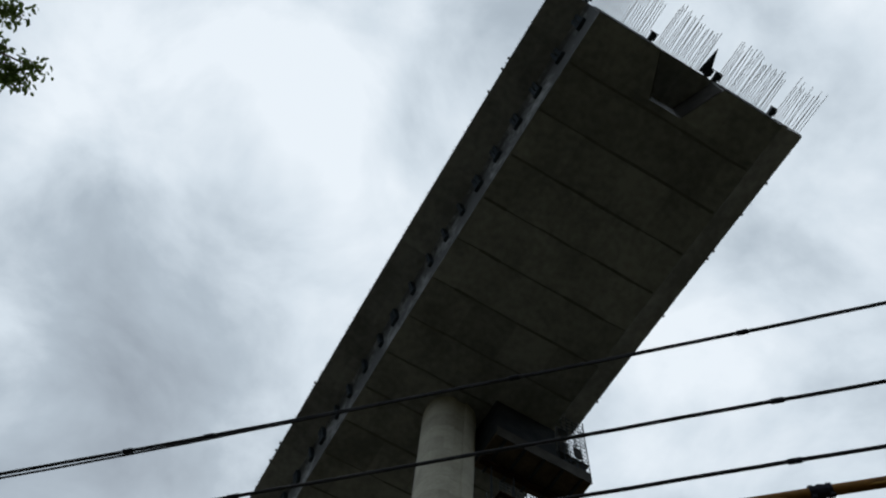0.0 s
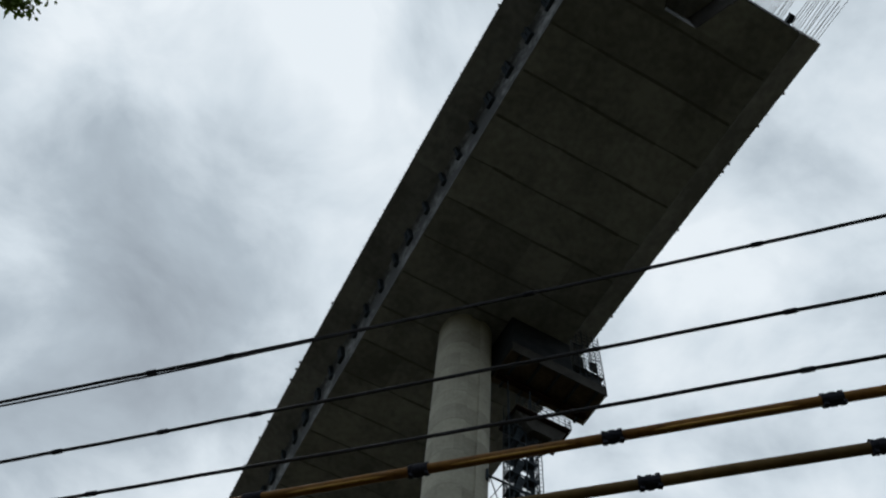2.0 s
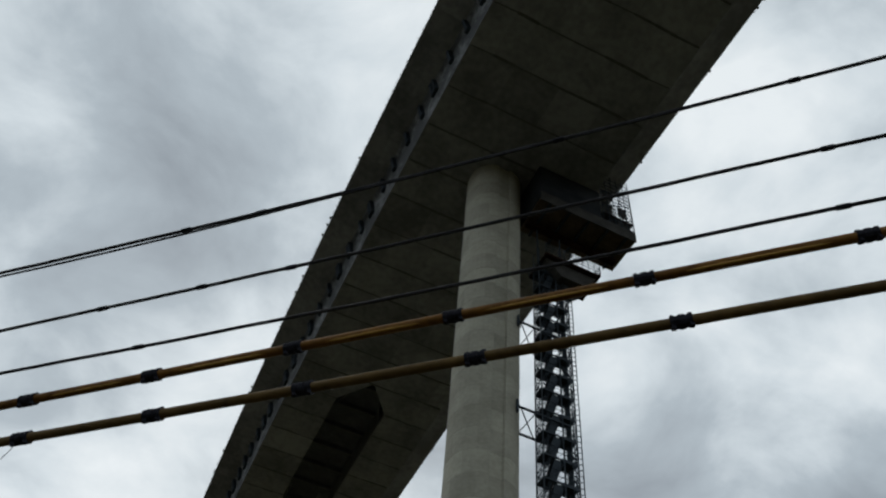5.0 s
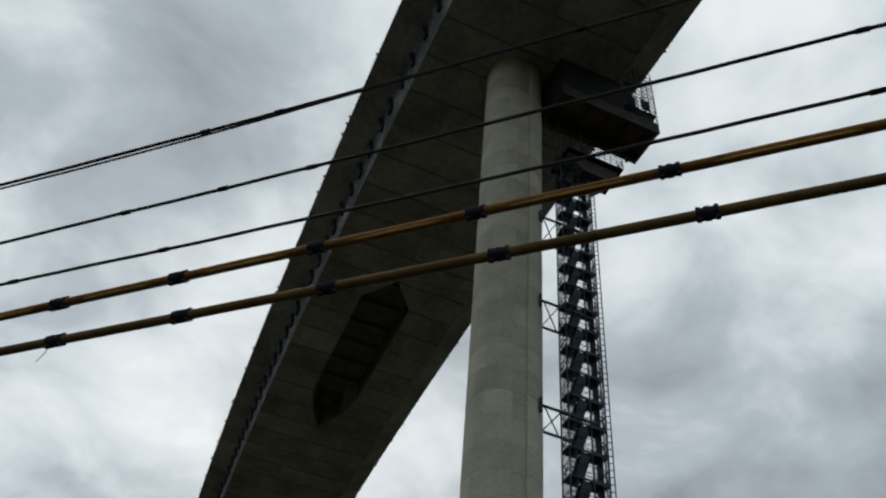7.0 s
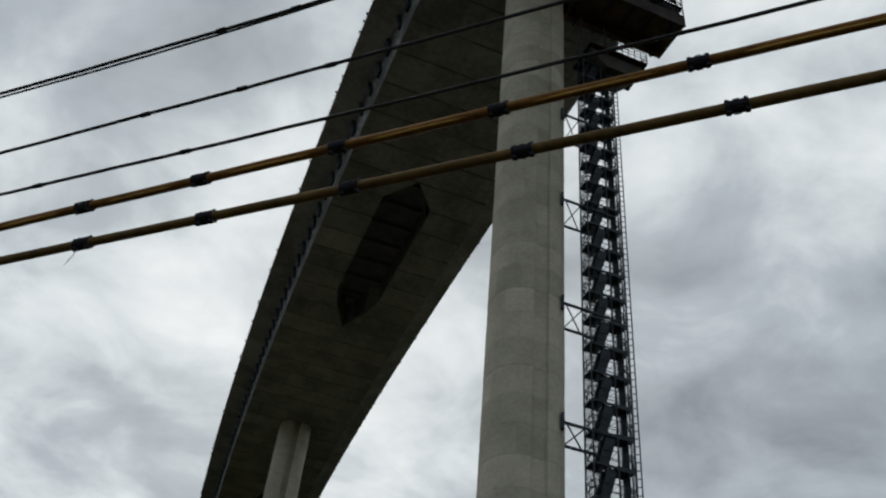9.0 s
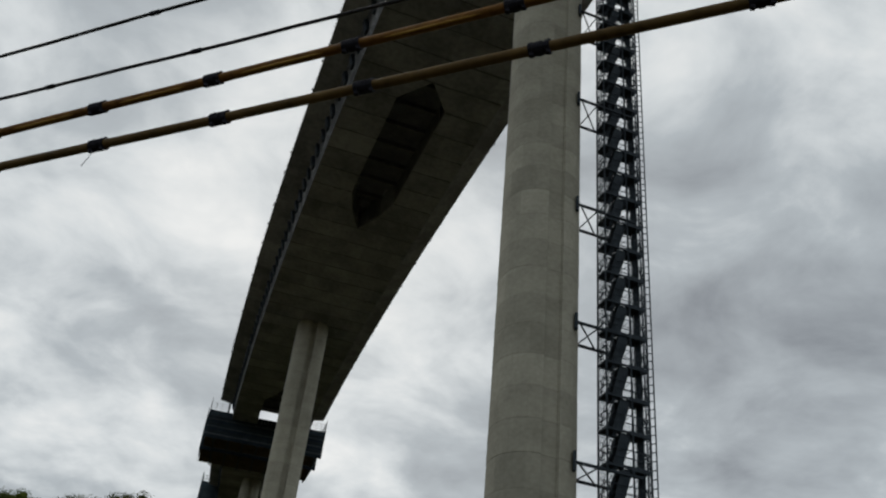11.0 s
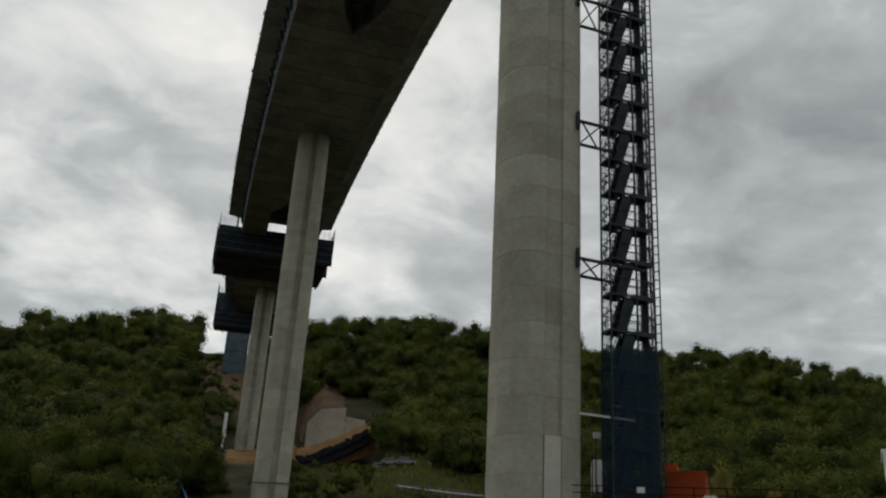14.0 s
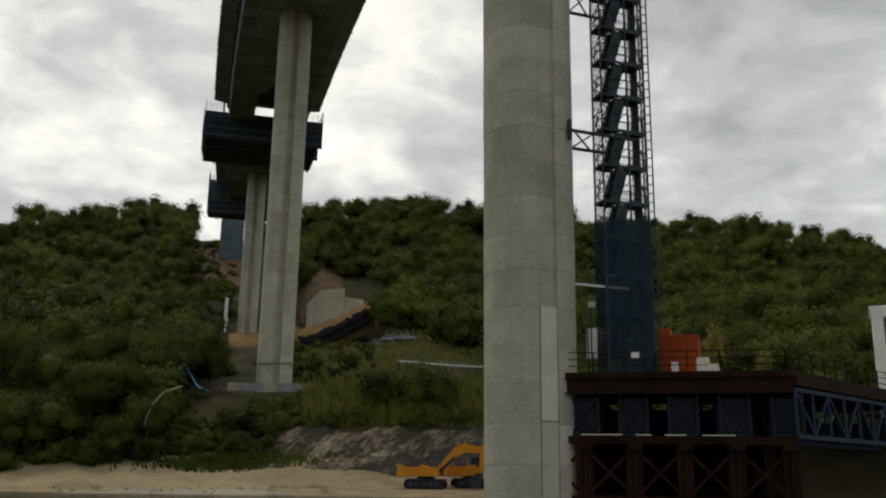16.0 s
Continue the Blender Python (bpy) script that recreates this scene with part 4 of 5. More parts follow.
def build_lines():
    for key, r, marks, twin in (("top", 0.018, (-2.71, -1.92, 0.88, 2.82), True), ("second", 0.0165, (-3.17, -2.2, -1.38, 2.79), False), ("third", 0.0155, (-4.03, -2.54, 2.7), False)):
        cable = empty("overhead_cable", "thin black overhead cable with lashing ties" if not twin else "pair of black overhead cables lashed together", "cable", "overhead lines")
        Geo().tube(wire(-30, 30, key, 0.003, r * 100), r, 7).make("sheath", CABLE_BLACK, cable, smooth=True)
        if twin:
            pts = [p + Vector((0, 0, -0.012 - 0.07 * max(0.0, min(1.0, (-p.x - 0.2) / 3.0)))) for p in wire(-30, 30, key, 0.003, 1.0)]
            Geo().tube(pts, 0.013, 6).make("second_strand", CABLE_BLACK, cable, smooth=True)
        for x in marks:
            Geo().tube([line_point(x - 0.045, key), line_point(x, key), line_point(x + 0.045, key)], r * 1.4, 8).make("lashing", CLAMP, cable)
    for key, mat, marks, label in (("high_guard", CABLE_YELLOW, CLAMPS_HIGH, "weathered yellow cable guard with black rubber clamps"), ("low_guard", CABLE_OLIVE, CLAMPS_LOW, "weathered olive cable guard with black rubber clamps")):
        cable = empty("guarded_cable", label, "cable", "overhead lines")
        Geo().tube(wire(-30, 30, key, 0.0015, 2.0), 0.038, 12).make("guard_tube", mat, cable, smooth=True)
        if key == "high_guard":
            for drop, toward, rad in ((0.03, 0.026, 0.010),):
                pts = []
                for i in range(321):
                    x = -30 + 60 * i / 320
                    sag = min(1.0, min(abs(x - m) for m in marks) / 0.5)
                    pts.append(line_point(x, key) + Vector((0.0, -toward * (0.4 + 0.6 * sag), -drop * (0.5 + 0.5 * sag))))
                Geo().tube(pts, rad, 7).make("slot_lip", CABLE_LIP, cable, "paler yellow lip of the guard's slot", smooth=True)
        for x in marks:
            d = (line_point(x + 1, key) - line_point(x, key)).normalized()
            c = line_point(x, key)
            path = [c + d * k for k in (-0.072, -0.045, -0.04, -0.015, 0.015, 0.04, 0.045, 0.072)]
            g = Geo().tube(path[:2], 0.052, 12).tube(path[1:7], 0.046, 12).tube(path[6:], 0.052, 12).tube([c - d * 0.02, c + d * 0.02], 0.052, 12)
            for k in (-0.058, 0.058):
                g.box(c + d * k + Vector((0, -0.01, -0.055)), (0.03, 0.03, 0.03)).box(c + d * k + Vector((0, 0, 0.055)), (0.025, 0.03, 0.02))
            g.make("clamp", CLAMP, cable)
    tail = Geo().tube([line_point(-3.2, "low_guard") + Vector((0, 0, -0.04)), line_point(-3.22, "low_guard") + Vector((0, 0, -0.12)), line_point(-3.26, "low_guard") + Vector((0, 0, -0.2))], 0.003, 5).make("loose_tie", CLAMP, cable, "thin loose end of a cable tie")


CLAMPS_HIGH = (-4.45, -3.34, -2.26, -1.11, 0.08, 1.38, 2.75)
CLAMPS_LOW = (-4.25, -3.17, -2.08, -0.94, 0.26, 1.55, 2.87)
build_lines()


# ---- steel trestle and what stands on it ----
def build_trestle():
    tr = empty("steel_trestle", "dark rusty steel trestle platform over the river", "trestle")
    z = DECK_Z
    front = [Vector((3.4, 42.1, 0)), Vector((14.6, 39.3, 0))]
    turnp = Vector((32.0, 57.2, 0))
    back = [Vector((24.0, 64.0, 0)), Vector((14.5, 52.0, 0)), Vector((6.0, 54.0, 0))]
    plan = [*front, turnp, *back]
    n = len(plan)
    verts = [p + Vector((0, 0, h)) for h in (z - 0.22, z) for p in plan]
    Geo().add(verts, [tuple(range(n))[::-1], tuple(range(n, 2 * n))] + [(i, (i + 1) % n, n + (i + 1) % n, n + i) for i in range(n)]).make("deck_plate", RUST, tr, "rust-brown steel deck plate")
    inward = Vector((0.24, 0.97, 0))

    def edge(p, q, k):
        return p + (q - p) * k
    a, b = front
    # front girders: I sections one over the other
    for off in (0.12, 2.2, 4.4, 6.6):
        g = Geo()
        o = inward * off
        for zz, w, h in ((z - 0.28, 0.34, 0.06), (z - 0.62, 0.06, 0.62), (z - 0.96, 0.34, 0.06)):
            g.beam(a + o + Vector((0, 0, zz)), b + o + Vector((0, 0, zz)), w, h)
        for i in range(14):
            p = edge(a + o, b + o, (i + 0.5) / 14)
            g.beam(p + Vector((0, -0.05, z - 0.9)), p + Vector((0, -0.05, z - 0.3)), 0.14, 0.05)
        g.make("girder", RUST, tr)
    for off in (0.5, 2.6, 5.0, 7.5, 10.0):
        o = inward * off
        for i in range(6):
            k = 0.02 + 0.192 * i
            p = edge(a + o, b + o, k)
            w = 0.62
            d = (b - a).normalized()
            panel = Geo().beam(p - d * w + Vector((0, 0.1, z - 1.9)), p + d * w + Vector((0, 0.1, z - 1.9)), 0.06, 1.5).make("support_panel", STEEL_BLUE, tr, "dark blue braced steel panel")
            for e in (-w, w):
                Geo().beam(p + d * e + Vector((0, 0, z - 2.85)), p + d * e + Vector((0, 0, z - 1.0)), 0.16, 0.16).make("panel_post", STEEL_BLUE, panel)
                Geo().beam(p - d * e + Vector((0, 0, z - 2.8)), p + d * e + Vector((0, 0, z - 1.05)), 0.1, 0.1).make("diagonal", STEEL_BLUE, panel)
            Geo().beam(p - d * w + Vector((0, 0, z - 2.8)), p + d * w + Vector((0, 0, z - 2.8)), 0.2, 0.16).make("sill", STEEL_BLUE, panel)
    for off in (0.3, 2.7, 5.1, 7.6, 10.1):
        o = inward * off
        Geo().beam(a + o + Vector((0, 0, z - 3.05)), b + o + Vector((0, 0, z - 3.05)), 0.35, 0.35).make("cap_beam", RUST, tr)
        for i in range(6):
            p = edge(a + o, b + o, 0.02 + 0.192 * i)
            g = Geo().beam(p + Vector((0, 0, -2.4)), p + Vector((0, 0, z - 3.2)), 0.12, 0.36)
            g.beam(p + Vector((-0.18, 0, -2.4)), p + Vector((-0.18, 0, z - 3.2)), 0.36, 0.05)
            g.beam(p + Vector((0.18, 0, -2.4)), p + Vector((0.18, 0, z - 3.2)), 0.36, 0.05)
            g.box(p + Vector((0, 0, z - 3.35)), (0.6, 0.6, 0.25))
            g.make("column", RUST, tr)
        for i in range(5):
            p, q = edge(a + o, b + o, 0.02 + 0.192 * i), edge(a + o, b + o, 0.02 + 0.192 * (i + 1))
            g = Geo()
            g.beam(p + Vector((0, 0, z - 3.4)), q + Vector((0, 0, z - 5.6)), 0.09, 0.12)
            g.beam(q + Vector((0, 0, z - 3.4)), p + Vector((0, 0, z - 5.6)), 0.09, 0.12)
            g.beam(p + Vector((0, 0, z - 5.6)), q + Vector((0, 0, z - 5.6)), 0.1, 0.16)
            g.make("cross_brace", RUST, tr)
    # made-up dark backing that supplies the shade seen between the columns
    shade_line = [(a + inward * 11.0, b + inward * 11.0)]
    for p, q in shade_line:
        for i in range(30):
            c0, c1 = edge(p, q, i / 30), edge(p, q, (i + 0.9) / 30)
            shift = inward * (0.18 if i % 2 else 0.0)
            Geo().beam((c0 + c1) / 2 + shift + Vector((0, 0, -2.4)), (c0 + c1) / 2 + shift + Vector((0, 0, z - 1.0)), 0.42, 0.1).make("steel_sheet", RUST, tr)
    # pale toe boards lying on the cap beam
    for k0, k1 in ((0.2, 0.36), (0.41, 0.47), (0.52, 0.6), (0.66, 0.78)):
        o = Vector((0, -0.2, z - 2.84))
        Geo().beam(edge(a, b, k0) + o, edge(a, b, k1) + o, 0.22, 0.05).make("board", MORTAR, tr, "pale plank on the cap beam")
    # the access span: blue truss with posts and diagonals
    p, q = b + Vector((0.1, 0, 0)), turnp
    for shift in (0.0, 4.5):
        o = Vector((-0.6, 0.6, 0)) * shift
        g = Geo()
        for zz, h in ((z - 0.85, 0.18), (z - 2.85, 0.2)):
            g.beam(p + o + Vector((0, 0, zz)), q + o + Vector((0, 0, zz)), 0.16, h)
        g.make("truss_chord", TRUSS_BLUE, tr)
        m = 14
        for i in range(m + 1):
            c = edge(p + o, q + o, i / m)
            Geo().beam(c + Vector((0, 0, z - 2.85)), c + Vector((0, 0, z - 0.85)), 0.12, 0.12).make("truss_post", TRUSS_BLUE, tr)
            if i < m:
                d = edge(p + o, q + o, (i + 1) / m)
                c, d = (c, d) if i % 2 else (d, c)
                Geo().beam(c + Vector((0, 0, z - 2.8)), d + Vector((0, 0, z - 0.9)), 0.1, 0.1).make("truss_diagonal", TRUSS_BLUE, tr)
    Geo().beam(p + Vector((0, 0, z - 0.45)), q + Vector((0, 0, z - 0.45)), 0.3, 0.45).make("girder", RUST, tr)
    for k in (0.02, 0.98):
        c = edge(p, q, k) + Vector((-1.2, 1.2, 0))
        Geo().beam(c + Vector((0, 0, -2.4)), c + Vector((0, 0, z - 2.9)), 0.5, 0.5).make("column", RUST, tr)
    g = Geo()
    line = [front[0] + Vector((0.2, 0.2, z)), front[1] + Vector((-0.1, 0.25, z)), turnp + Vector((-0.3, 0.1, z))]
    railing(g, line, 0.95, 1.35, 0.05, 3)
    g.make("railing", RUST, tr, "thin rusty tube railing")
    g = Geo()
    railing(g, [back[2] + Vector((0.3, -0.3, z)), back[1] + Vector((0, -0.4, z)), back[0] + Vector((0, -0.5, z))], 0.95, 1.5, 0.05, 3)
    g.make("railing", RUST, tr, "thin rusty tube railing")


build_trestle()


def build_container():
    box = empty("site_container", "orange ribbed steel site container on the trestle", "container")
    c = polar(14.0, 47.5, DECK_Z)
    turn = Matrix.Rotation(radians(-18), 3, "Z")
    Geo().box(c + Vector((0, 0, 1.15)), (2.0, 2.2, 2.2), turn).make("body", ORANGE_PAINT, box)
    Geo().box(c + turn @ Vector((-0.7, -0.2, 2.5)), (0.62, 1.4, 0.5), turn).make("roof_unit", ORANGE_PAINT, box)
    for i in range(9):
        Geo().box(c + turn @ Vector((-0.9 + i * 0.225, -1.13, 1.15)), (0.09, 0.06, 2.0), turn).make("rib", ORANGE_PAINT, box)
    Geo().box(c + Vector((0, 0, 2.3)), (2.1, 2.3, 0.1), turn).make("roof", ORANGE_PAINT, box)
    Geo().box(c + turn @ Vector((-0.2, -1.17, 0.7)), (0.35, 0.02, 0.55), turn).make("notice_plate", WHITE_PAINT, box, "pale notice plate")
    bags = empty("sandbag_pile", "pile of pale tan sandbags on the trestle deck", "sandbags")
    for i in range(6):
        p = polar(15.2 + 0.28 * (i % 4), 42.0, DECK_Z + 0.17 + 0.3 * (i // 4))
        Geo().box(p, (0.42, 0.5, 0.32), Matrix.Rotation(random.uniform(-0.4, 0.4), 3, "Z"), 0.75).make("sandbag", MORTAR, bags)
    hut = empty("site_cabinet", "white steel site cabinet on a dark frame", "cabinet")
    p = polar(8.75, 49.5, DECK_Z)
    Geo().box(p + Vector((0, 0, 2.35)), (0.75, 0.7, 1.75)).make("body", WHITE_PAINT, hut)
    Geo().box(p + Vector((0, -0.36, 2.35)), (0.6, 0.03, 1.5)).make("door", WHITE_PAINT, hut)
    for x in (-0.4, 0.4):
        Geo().beam(p + Vector((x, -0.3, 0)), p + Vector((x, -0.3, 3.4)), 0.08, 0.08).make("post", RUST, hut)
    lamp = empty("work_lamp", "small pale floodlight on a slim post", "lamp")
    q = polar(8.55, 47.5, DECK_Z)
    Geo().beam(q, q + Vector((0, 0, 4.1)), 0.06, 0.06).make("post", STEEL_DARK, lamp)
    Geo().box(q + Vector((0.05, -0.1, 4.2)), (0.36, 0.2, 0.3)).make("head", WHITE_PAINT, lamp)
    sign = Geo().box(polar(11.25, 42.35, DECK_Z + 0.85), (0.36, 0.03, 0.26)).make("site_notice", WHITE_PAINT)
    tagged(sign, "small white notice board tied to dark mesh sheet", "notice")


build_container()


def build_white_building():
    b = empty("white_building", "white concrete building corner with dark window openings", "building")
    c = polar(29.4, 92)
    z0 = ground_height(c.x, c.y) - 1
    turn = Matrix.Rotation(radians(-24), 3, "Z")

    def local(x, y, z):
        return c + turn @ Vector((x, y, 0)) + Vector((0, 0, z))
    top = EYE + 92 * math.tan(radians(9.5))
    h = top - z0
    Geo().box(local(0, 3, z0 + h / 2), (13.8, 5.6, h), turn).make("body", WHITE_PAINT, b)
    for i in range(5):
        Geo().box(local(-6.9 + 0.45 + 3.2 * i, -0.25, z0 + h / 2), (0.9, 0.5, h), turn).make("pillar", WHITE_PAINT, b)
    for z in (top - 0.45, top - 4.2, top - 8):
        Geo().box(local(0, -0.27, z), (14.0, 0.5, 0.9), turn).make("beam", WHITE_PAINT, b)
    for i in range(4):
        for z in (top - 2.3, top - 6.1):
            Geo().box(local(-5.0 + 3.2 * i, 0.1, z), (2.2, 0.3, 2.7), turn).make("window", GLASS_DARK, b)
    Geo().box(local(0, 3, top + 0.1), (14.2, 6.2, 0.25), turn).make("roof", WHITE_PAINT, b)


build_white_building()


# ---- excavators on the sand ----
def build_excavator(base, heading, label):
    ex = empty("excavator", label, "excavator", "excavators")
    z0 = ground_height(base.x, base.y)
    m = Matrix.Translation((base.x, base.y, z0)) @ Matrix.Rotation(radians(heading), 4, "Z")

    def make(name, mat, build, lab="", smooth=False, parent=None):
        g = Geo()
        build(g)
        ob = g.make(name, mat, parent or ex, lab, smooth)
        return ob
    ex.matrix_basis = m @ Matrix.Scale(1.18, 4)
    for side in (-1.15, 1.15):
        def track(g):
            ring = []
            for k in range(24):
                a = 2 * math.pi * k / 24
                ring.append((math.cos(a) * 0.42 + (1.45 if math.cos(a) > 0 else -1.45), math.sin(a) * 0.42 + 0.43))
            n = len(ring)
            g.add([(x, side - 0.28, z) for x, z in ring] + [(x, side + 0.28, z) for x, z in ring], [tuple(range(n)), tuple(range(n, 2 * n))[::-1]] + [(i, n + i, n + (i + 1) % n, (i + 1) % n) for i in range(n)])
            for k in range(15):
                x = -1.75 + 0.25 * k
                for zz in (0.02, 0.86):
                    g.box((x, side, zz), (0.1, 0.58, 0.06))
        tr = make("track", BLACK_RUBBER, track, "black steel crawler track")
        for k in range(5):
            make("roller", STEEL_DARK, lambda g: g.tube([(-1.2 + 0.6 * k, side - 0.32, 0.4), (-1.2 + 0.6 * k, side + 0.32, 0.4)], 0.24, 12), parent=tr)
    make("undercarriage", STEEL_DARK, lambda g: g.box((0, 0, 0.75), (1.6, 1.8, 0.5)))
    make("turntable", STEEL_DARK, lambda g: g.tube([(0, 0, 0.9), (0, 0, 1.12)], 0.75, 20))
    make("body", YELLOW_PAINT, lambda g: g.box((-0.35, 0, 1.55), (3.4, 2.5, 0.85), None, 0.96).box((-0.1, -0.15, 2.0), (0.8, 2.0, 0.25), None, 0.9))
    make("counterweight", YELLOW_PAINT, lambda g: g.box((-2.2, 0, 1.6), (0.75, 2.5, 1.05), None, 0.88))
    make("vent", BLACK_RUBBER, lambda g: g.box((-1.5, -0.2, 2.02), (1.5, 1.9, 0.16), None, 0.9), "black engine vents")
    make("exhaust", STEEL_DARK, lambda g: g.tube([(-1.3, -0.5, 2.1), (-1.3, -0.5, 2.75)], 0.06, 8))
    cab = make("cab", STEEL_DARK, lambda g: g.box((0.75, 0.72, 1.55), (1.5, 1.0, 0.8)).box((0.7, 0.72, 2.85), (1.5, 1.0, 0.1)).box((0.02, 0.72, 2.4), (0.1, 1.0, 1.0)).box((1.42, 1.18, 2.4), (0.08, 0.08, 1.0)).box((1.42, 0.26, 2.4), (0.08, 0.08, 1.0)).box((0.7, 1.18, 2.4), (0.08, 0.08, 1.0)))
    make("cab_glass", GLASS_DARK, lambda g: g.box((0.72, 0.72, 2.4), (1.34, 0.92, 0.96)), "dark tinted cab glass", parent=cab)
    bend = [(1.1, -0.25, 1.7), (2.6, -0.25, 3.2), (3.6, -0.25, 3.75), (5.4, -0.25, 3.5)]

    def boom(g):
        w = 0.2
        wid = (0.28, 0.48, 0.42, 0.25)
        v = []
        for (x, y, z), t in zip(bend, wid):
            v += [(x, y - w, z - t), (x, y + w, z - t), (x, y + w, z + t), (x, y - w, z + t)]
        f = [(0, 1, 2, 3), (15, 14, 13, 12)]
        for i in range(3):
            for j in range(4):
                f.append((4 * i + j, 4 * (i + 1) + j, 4 * (i + 1) + (j + 1) % 4, 4 * i + (j + 1) % 4))
        g.add(v, f)
    make("boom", YELLOW_PAINT, boom)
    make("arm", YELLOW_PAINT, lambda g: g.add([(x, -0.25 + s, z) for s in (-0.15, 0.15) for x, z in ((5.1, 4.05), (5.6, 3.9), (5.25, 1.4), (4.95, 1.4))], [(0, 1, 2, 3), (7, 6, 5, 4), (0, 4, 5, 1), (1, 5, 6, 2), (2, 6, 7, 3), (3, 7, 4, 0)]))
    for p, q in (((1.3, -0.6, 1.6), (2.7, -0.6, 2.9)), ((1.3, 0.08, 1.6), (2.7, 0.08, 2.9)), ((3.3, -0.25, 4.1), (5.2, -0.25, 4.15))):
        make("hydraulic_ram", STEEL_DARK, lambda g: g.tube([p, q], 0.09, 10))
    make("bucket", STEEL_DARK, lambda g: g.add([(x, -0.25 + s, z) for s in (-0.55, 0.55) for x, z in ((5.3, 1.5), (4.7, 1.45), (4.1, 0.9), (4.3, 0.25), (4.9, 0.1), (5.2, 0.55))], [(0, 1, 2, 3, 4, 5), (11, 10, 9, 8, 7, 6)] + [(i, 6 + i, 6 + (i + 1) % 6, (i + 1) % 6) for i in range(6)]))


build_excavator(polar(-1.9, 100.5), -6, "yellow crawler excavator parked on the sand")
build_excavator(polar(0.95, 104.5), 8, "second yellow excavator parked behind the pier")


# ---- slopes, walls, road ----
def ground_patch(name, mat, az0, az1, d0, d1, lift, rough, label, category, kind="", cols=40, rows=14, ragged=0.0):
    verts = []
    for r in range(rows + 1):
        for c in range(cols + 1):
            ka, kd = c / cols, r / rows
            wob = ragged * noise.noise((ka * 6, kd * 3, d0 * 0.1))
            az = az0 + (az1 - az0) * ka
            d = d0 + (d1 - d0) * kd + wob * (d1 - d0) * (abs(kd - 0.5) * 2)
            p = polar(az, d)
            edge = min(ka, 1 - ka, kd, 1 - kd) * 5
            up = lift * min(1, edge) - 0.5 * max(0, 1 - edge * 2)
            bump = rough * (noise.noise((p.x * 0.25, p.y * 0.25, d0)) + 0.5 * noise.noise((p.x * 0.7, p.y * 0.7, 3.0)) + 0.3 * noise.noise((p.x * 1.7, p.y * 1.7, 9.0)))
            verts.append((p.x, p.y, ground_height(p.x, p.y) + up + bump * min(1, edge)))
    n = cols + 1
    faces = [(r * n + c, r * n + c + 1, (r + 1) * n + c + 1, (r + 1) * n + c) for r in range(rows) for c in range(cols)]
    ob = Geo().add(verts, faces).make(name, mat, smooth=True)
    return tagged(ob, label, category, kind=kind)


SHOTCRETE = material("pale_shotcrete", (0.23, 0.195, 0.15), (0.35, 0.305, 0.24), 0.95, scale=0.2, fine=9, bump=0.4, bump_scale=5)
ground_patch("rock_slope", ROCK, -13.4, 3.8, 110.5, 121.5, 0.7, 0.9, "bare stained rock slope above the sand", "rock", "structure", 110, 26, 0.3)
ground_patch("earth_mound", EARTH, -16.9, -9.8, 223, 246, 0.8, 0.4, "bare brown earth platform round the pier foot", "earth", "structure")
ground_patch("cut_slope", CUT_SOIL, -17.6, -13.2, 285, 344, 1.0, 0.8, "bare earth cut on the hillside", "earth", "structure", ragged=0.3)
ground_patch("bare_cut", CUT_SOIL, -11.6, -7.4, 245, 292, 0.9, 0.7, "bare brown earth above the shotcrete face", "earth", "structure", ragged=0.4)
ground_patch("road", ROAD, -5.5, 14.0, 166, 174, 0.5, 0.05, "narrow grey road along the foot of the hill", "road", "structure", 60, 6)
ground_patch("shingle", SHOTCRETE, -30, -8, 88, 94, 0.25, 0.35, "grey shingle at the water's edge", "shingle", "structure", 120, 8, 0.4)


ground_patch("sand_bank", SAND, -27, -5.5, 97, 114.5, 0.5, 0.7, "uneven pale brown sand heaped along the bank", "sand", "structure", 150, 16, 0.35)


def build_stones():
    rng = random.Random(14)
    g = Geo()
    for _ in range(150):
        p = polar(rng.uniform(-31, -8), rng.gauss(94, 3.0))
        r = rng.choice((0.06, 0.08, 0.1, 0.13, 0.24)) * rng.uniform(0.7, 1.3)
        z = ground_height(p.x, p.y) + 0.25
        g.box((p.x, p.y, z), (r * 2.2, r * 1.6, r * 1.3), Matrix.Rotation(rng.uniform(0, 3.1), 3, "Z"), rng.uniform(0.45, 0.75))
    tagged(g.make("stones", SHOTCRETE), "scattered grey stones on the shingle", "stones", kind="stuff")


build_stones()


def aimed(az, el, dist):
    """A point seen from the eye under an azimuth and elevation, at a level distance."""
    p = polar(az, dist)
    return Vector((p.x, p.y, EYE + dist * math.tan(radians(el))))


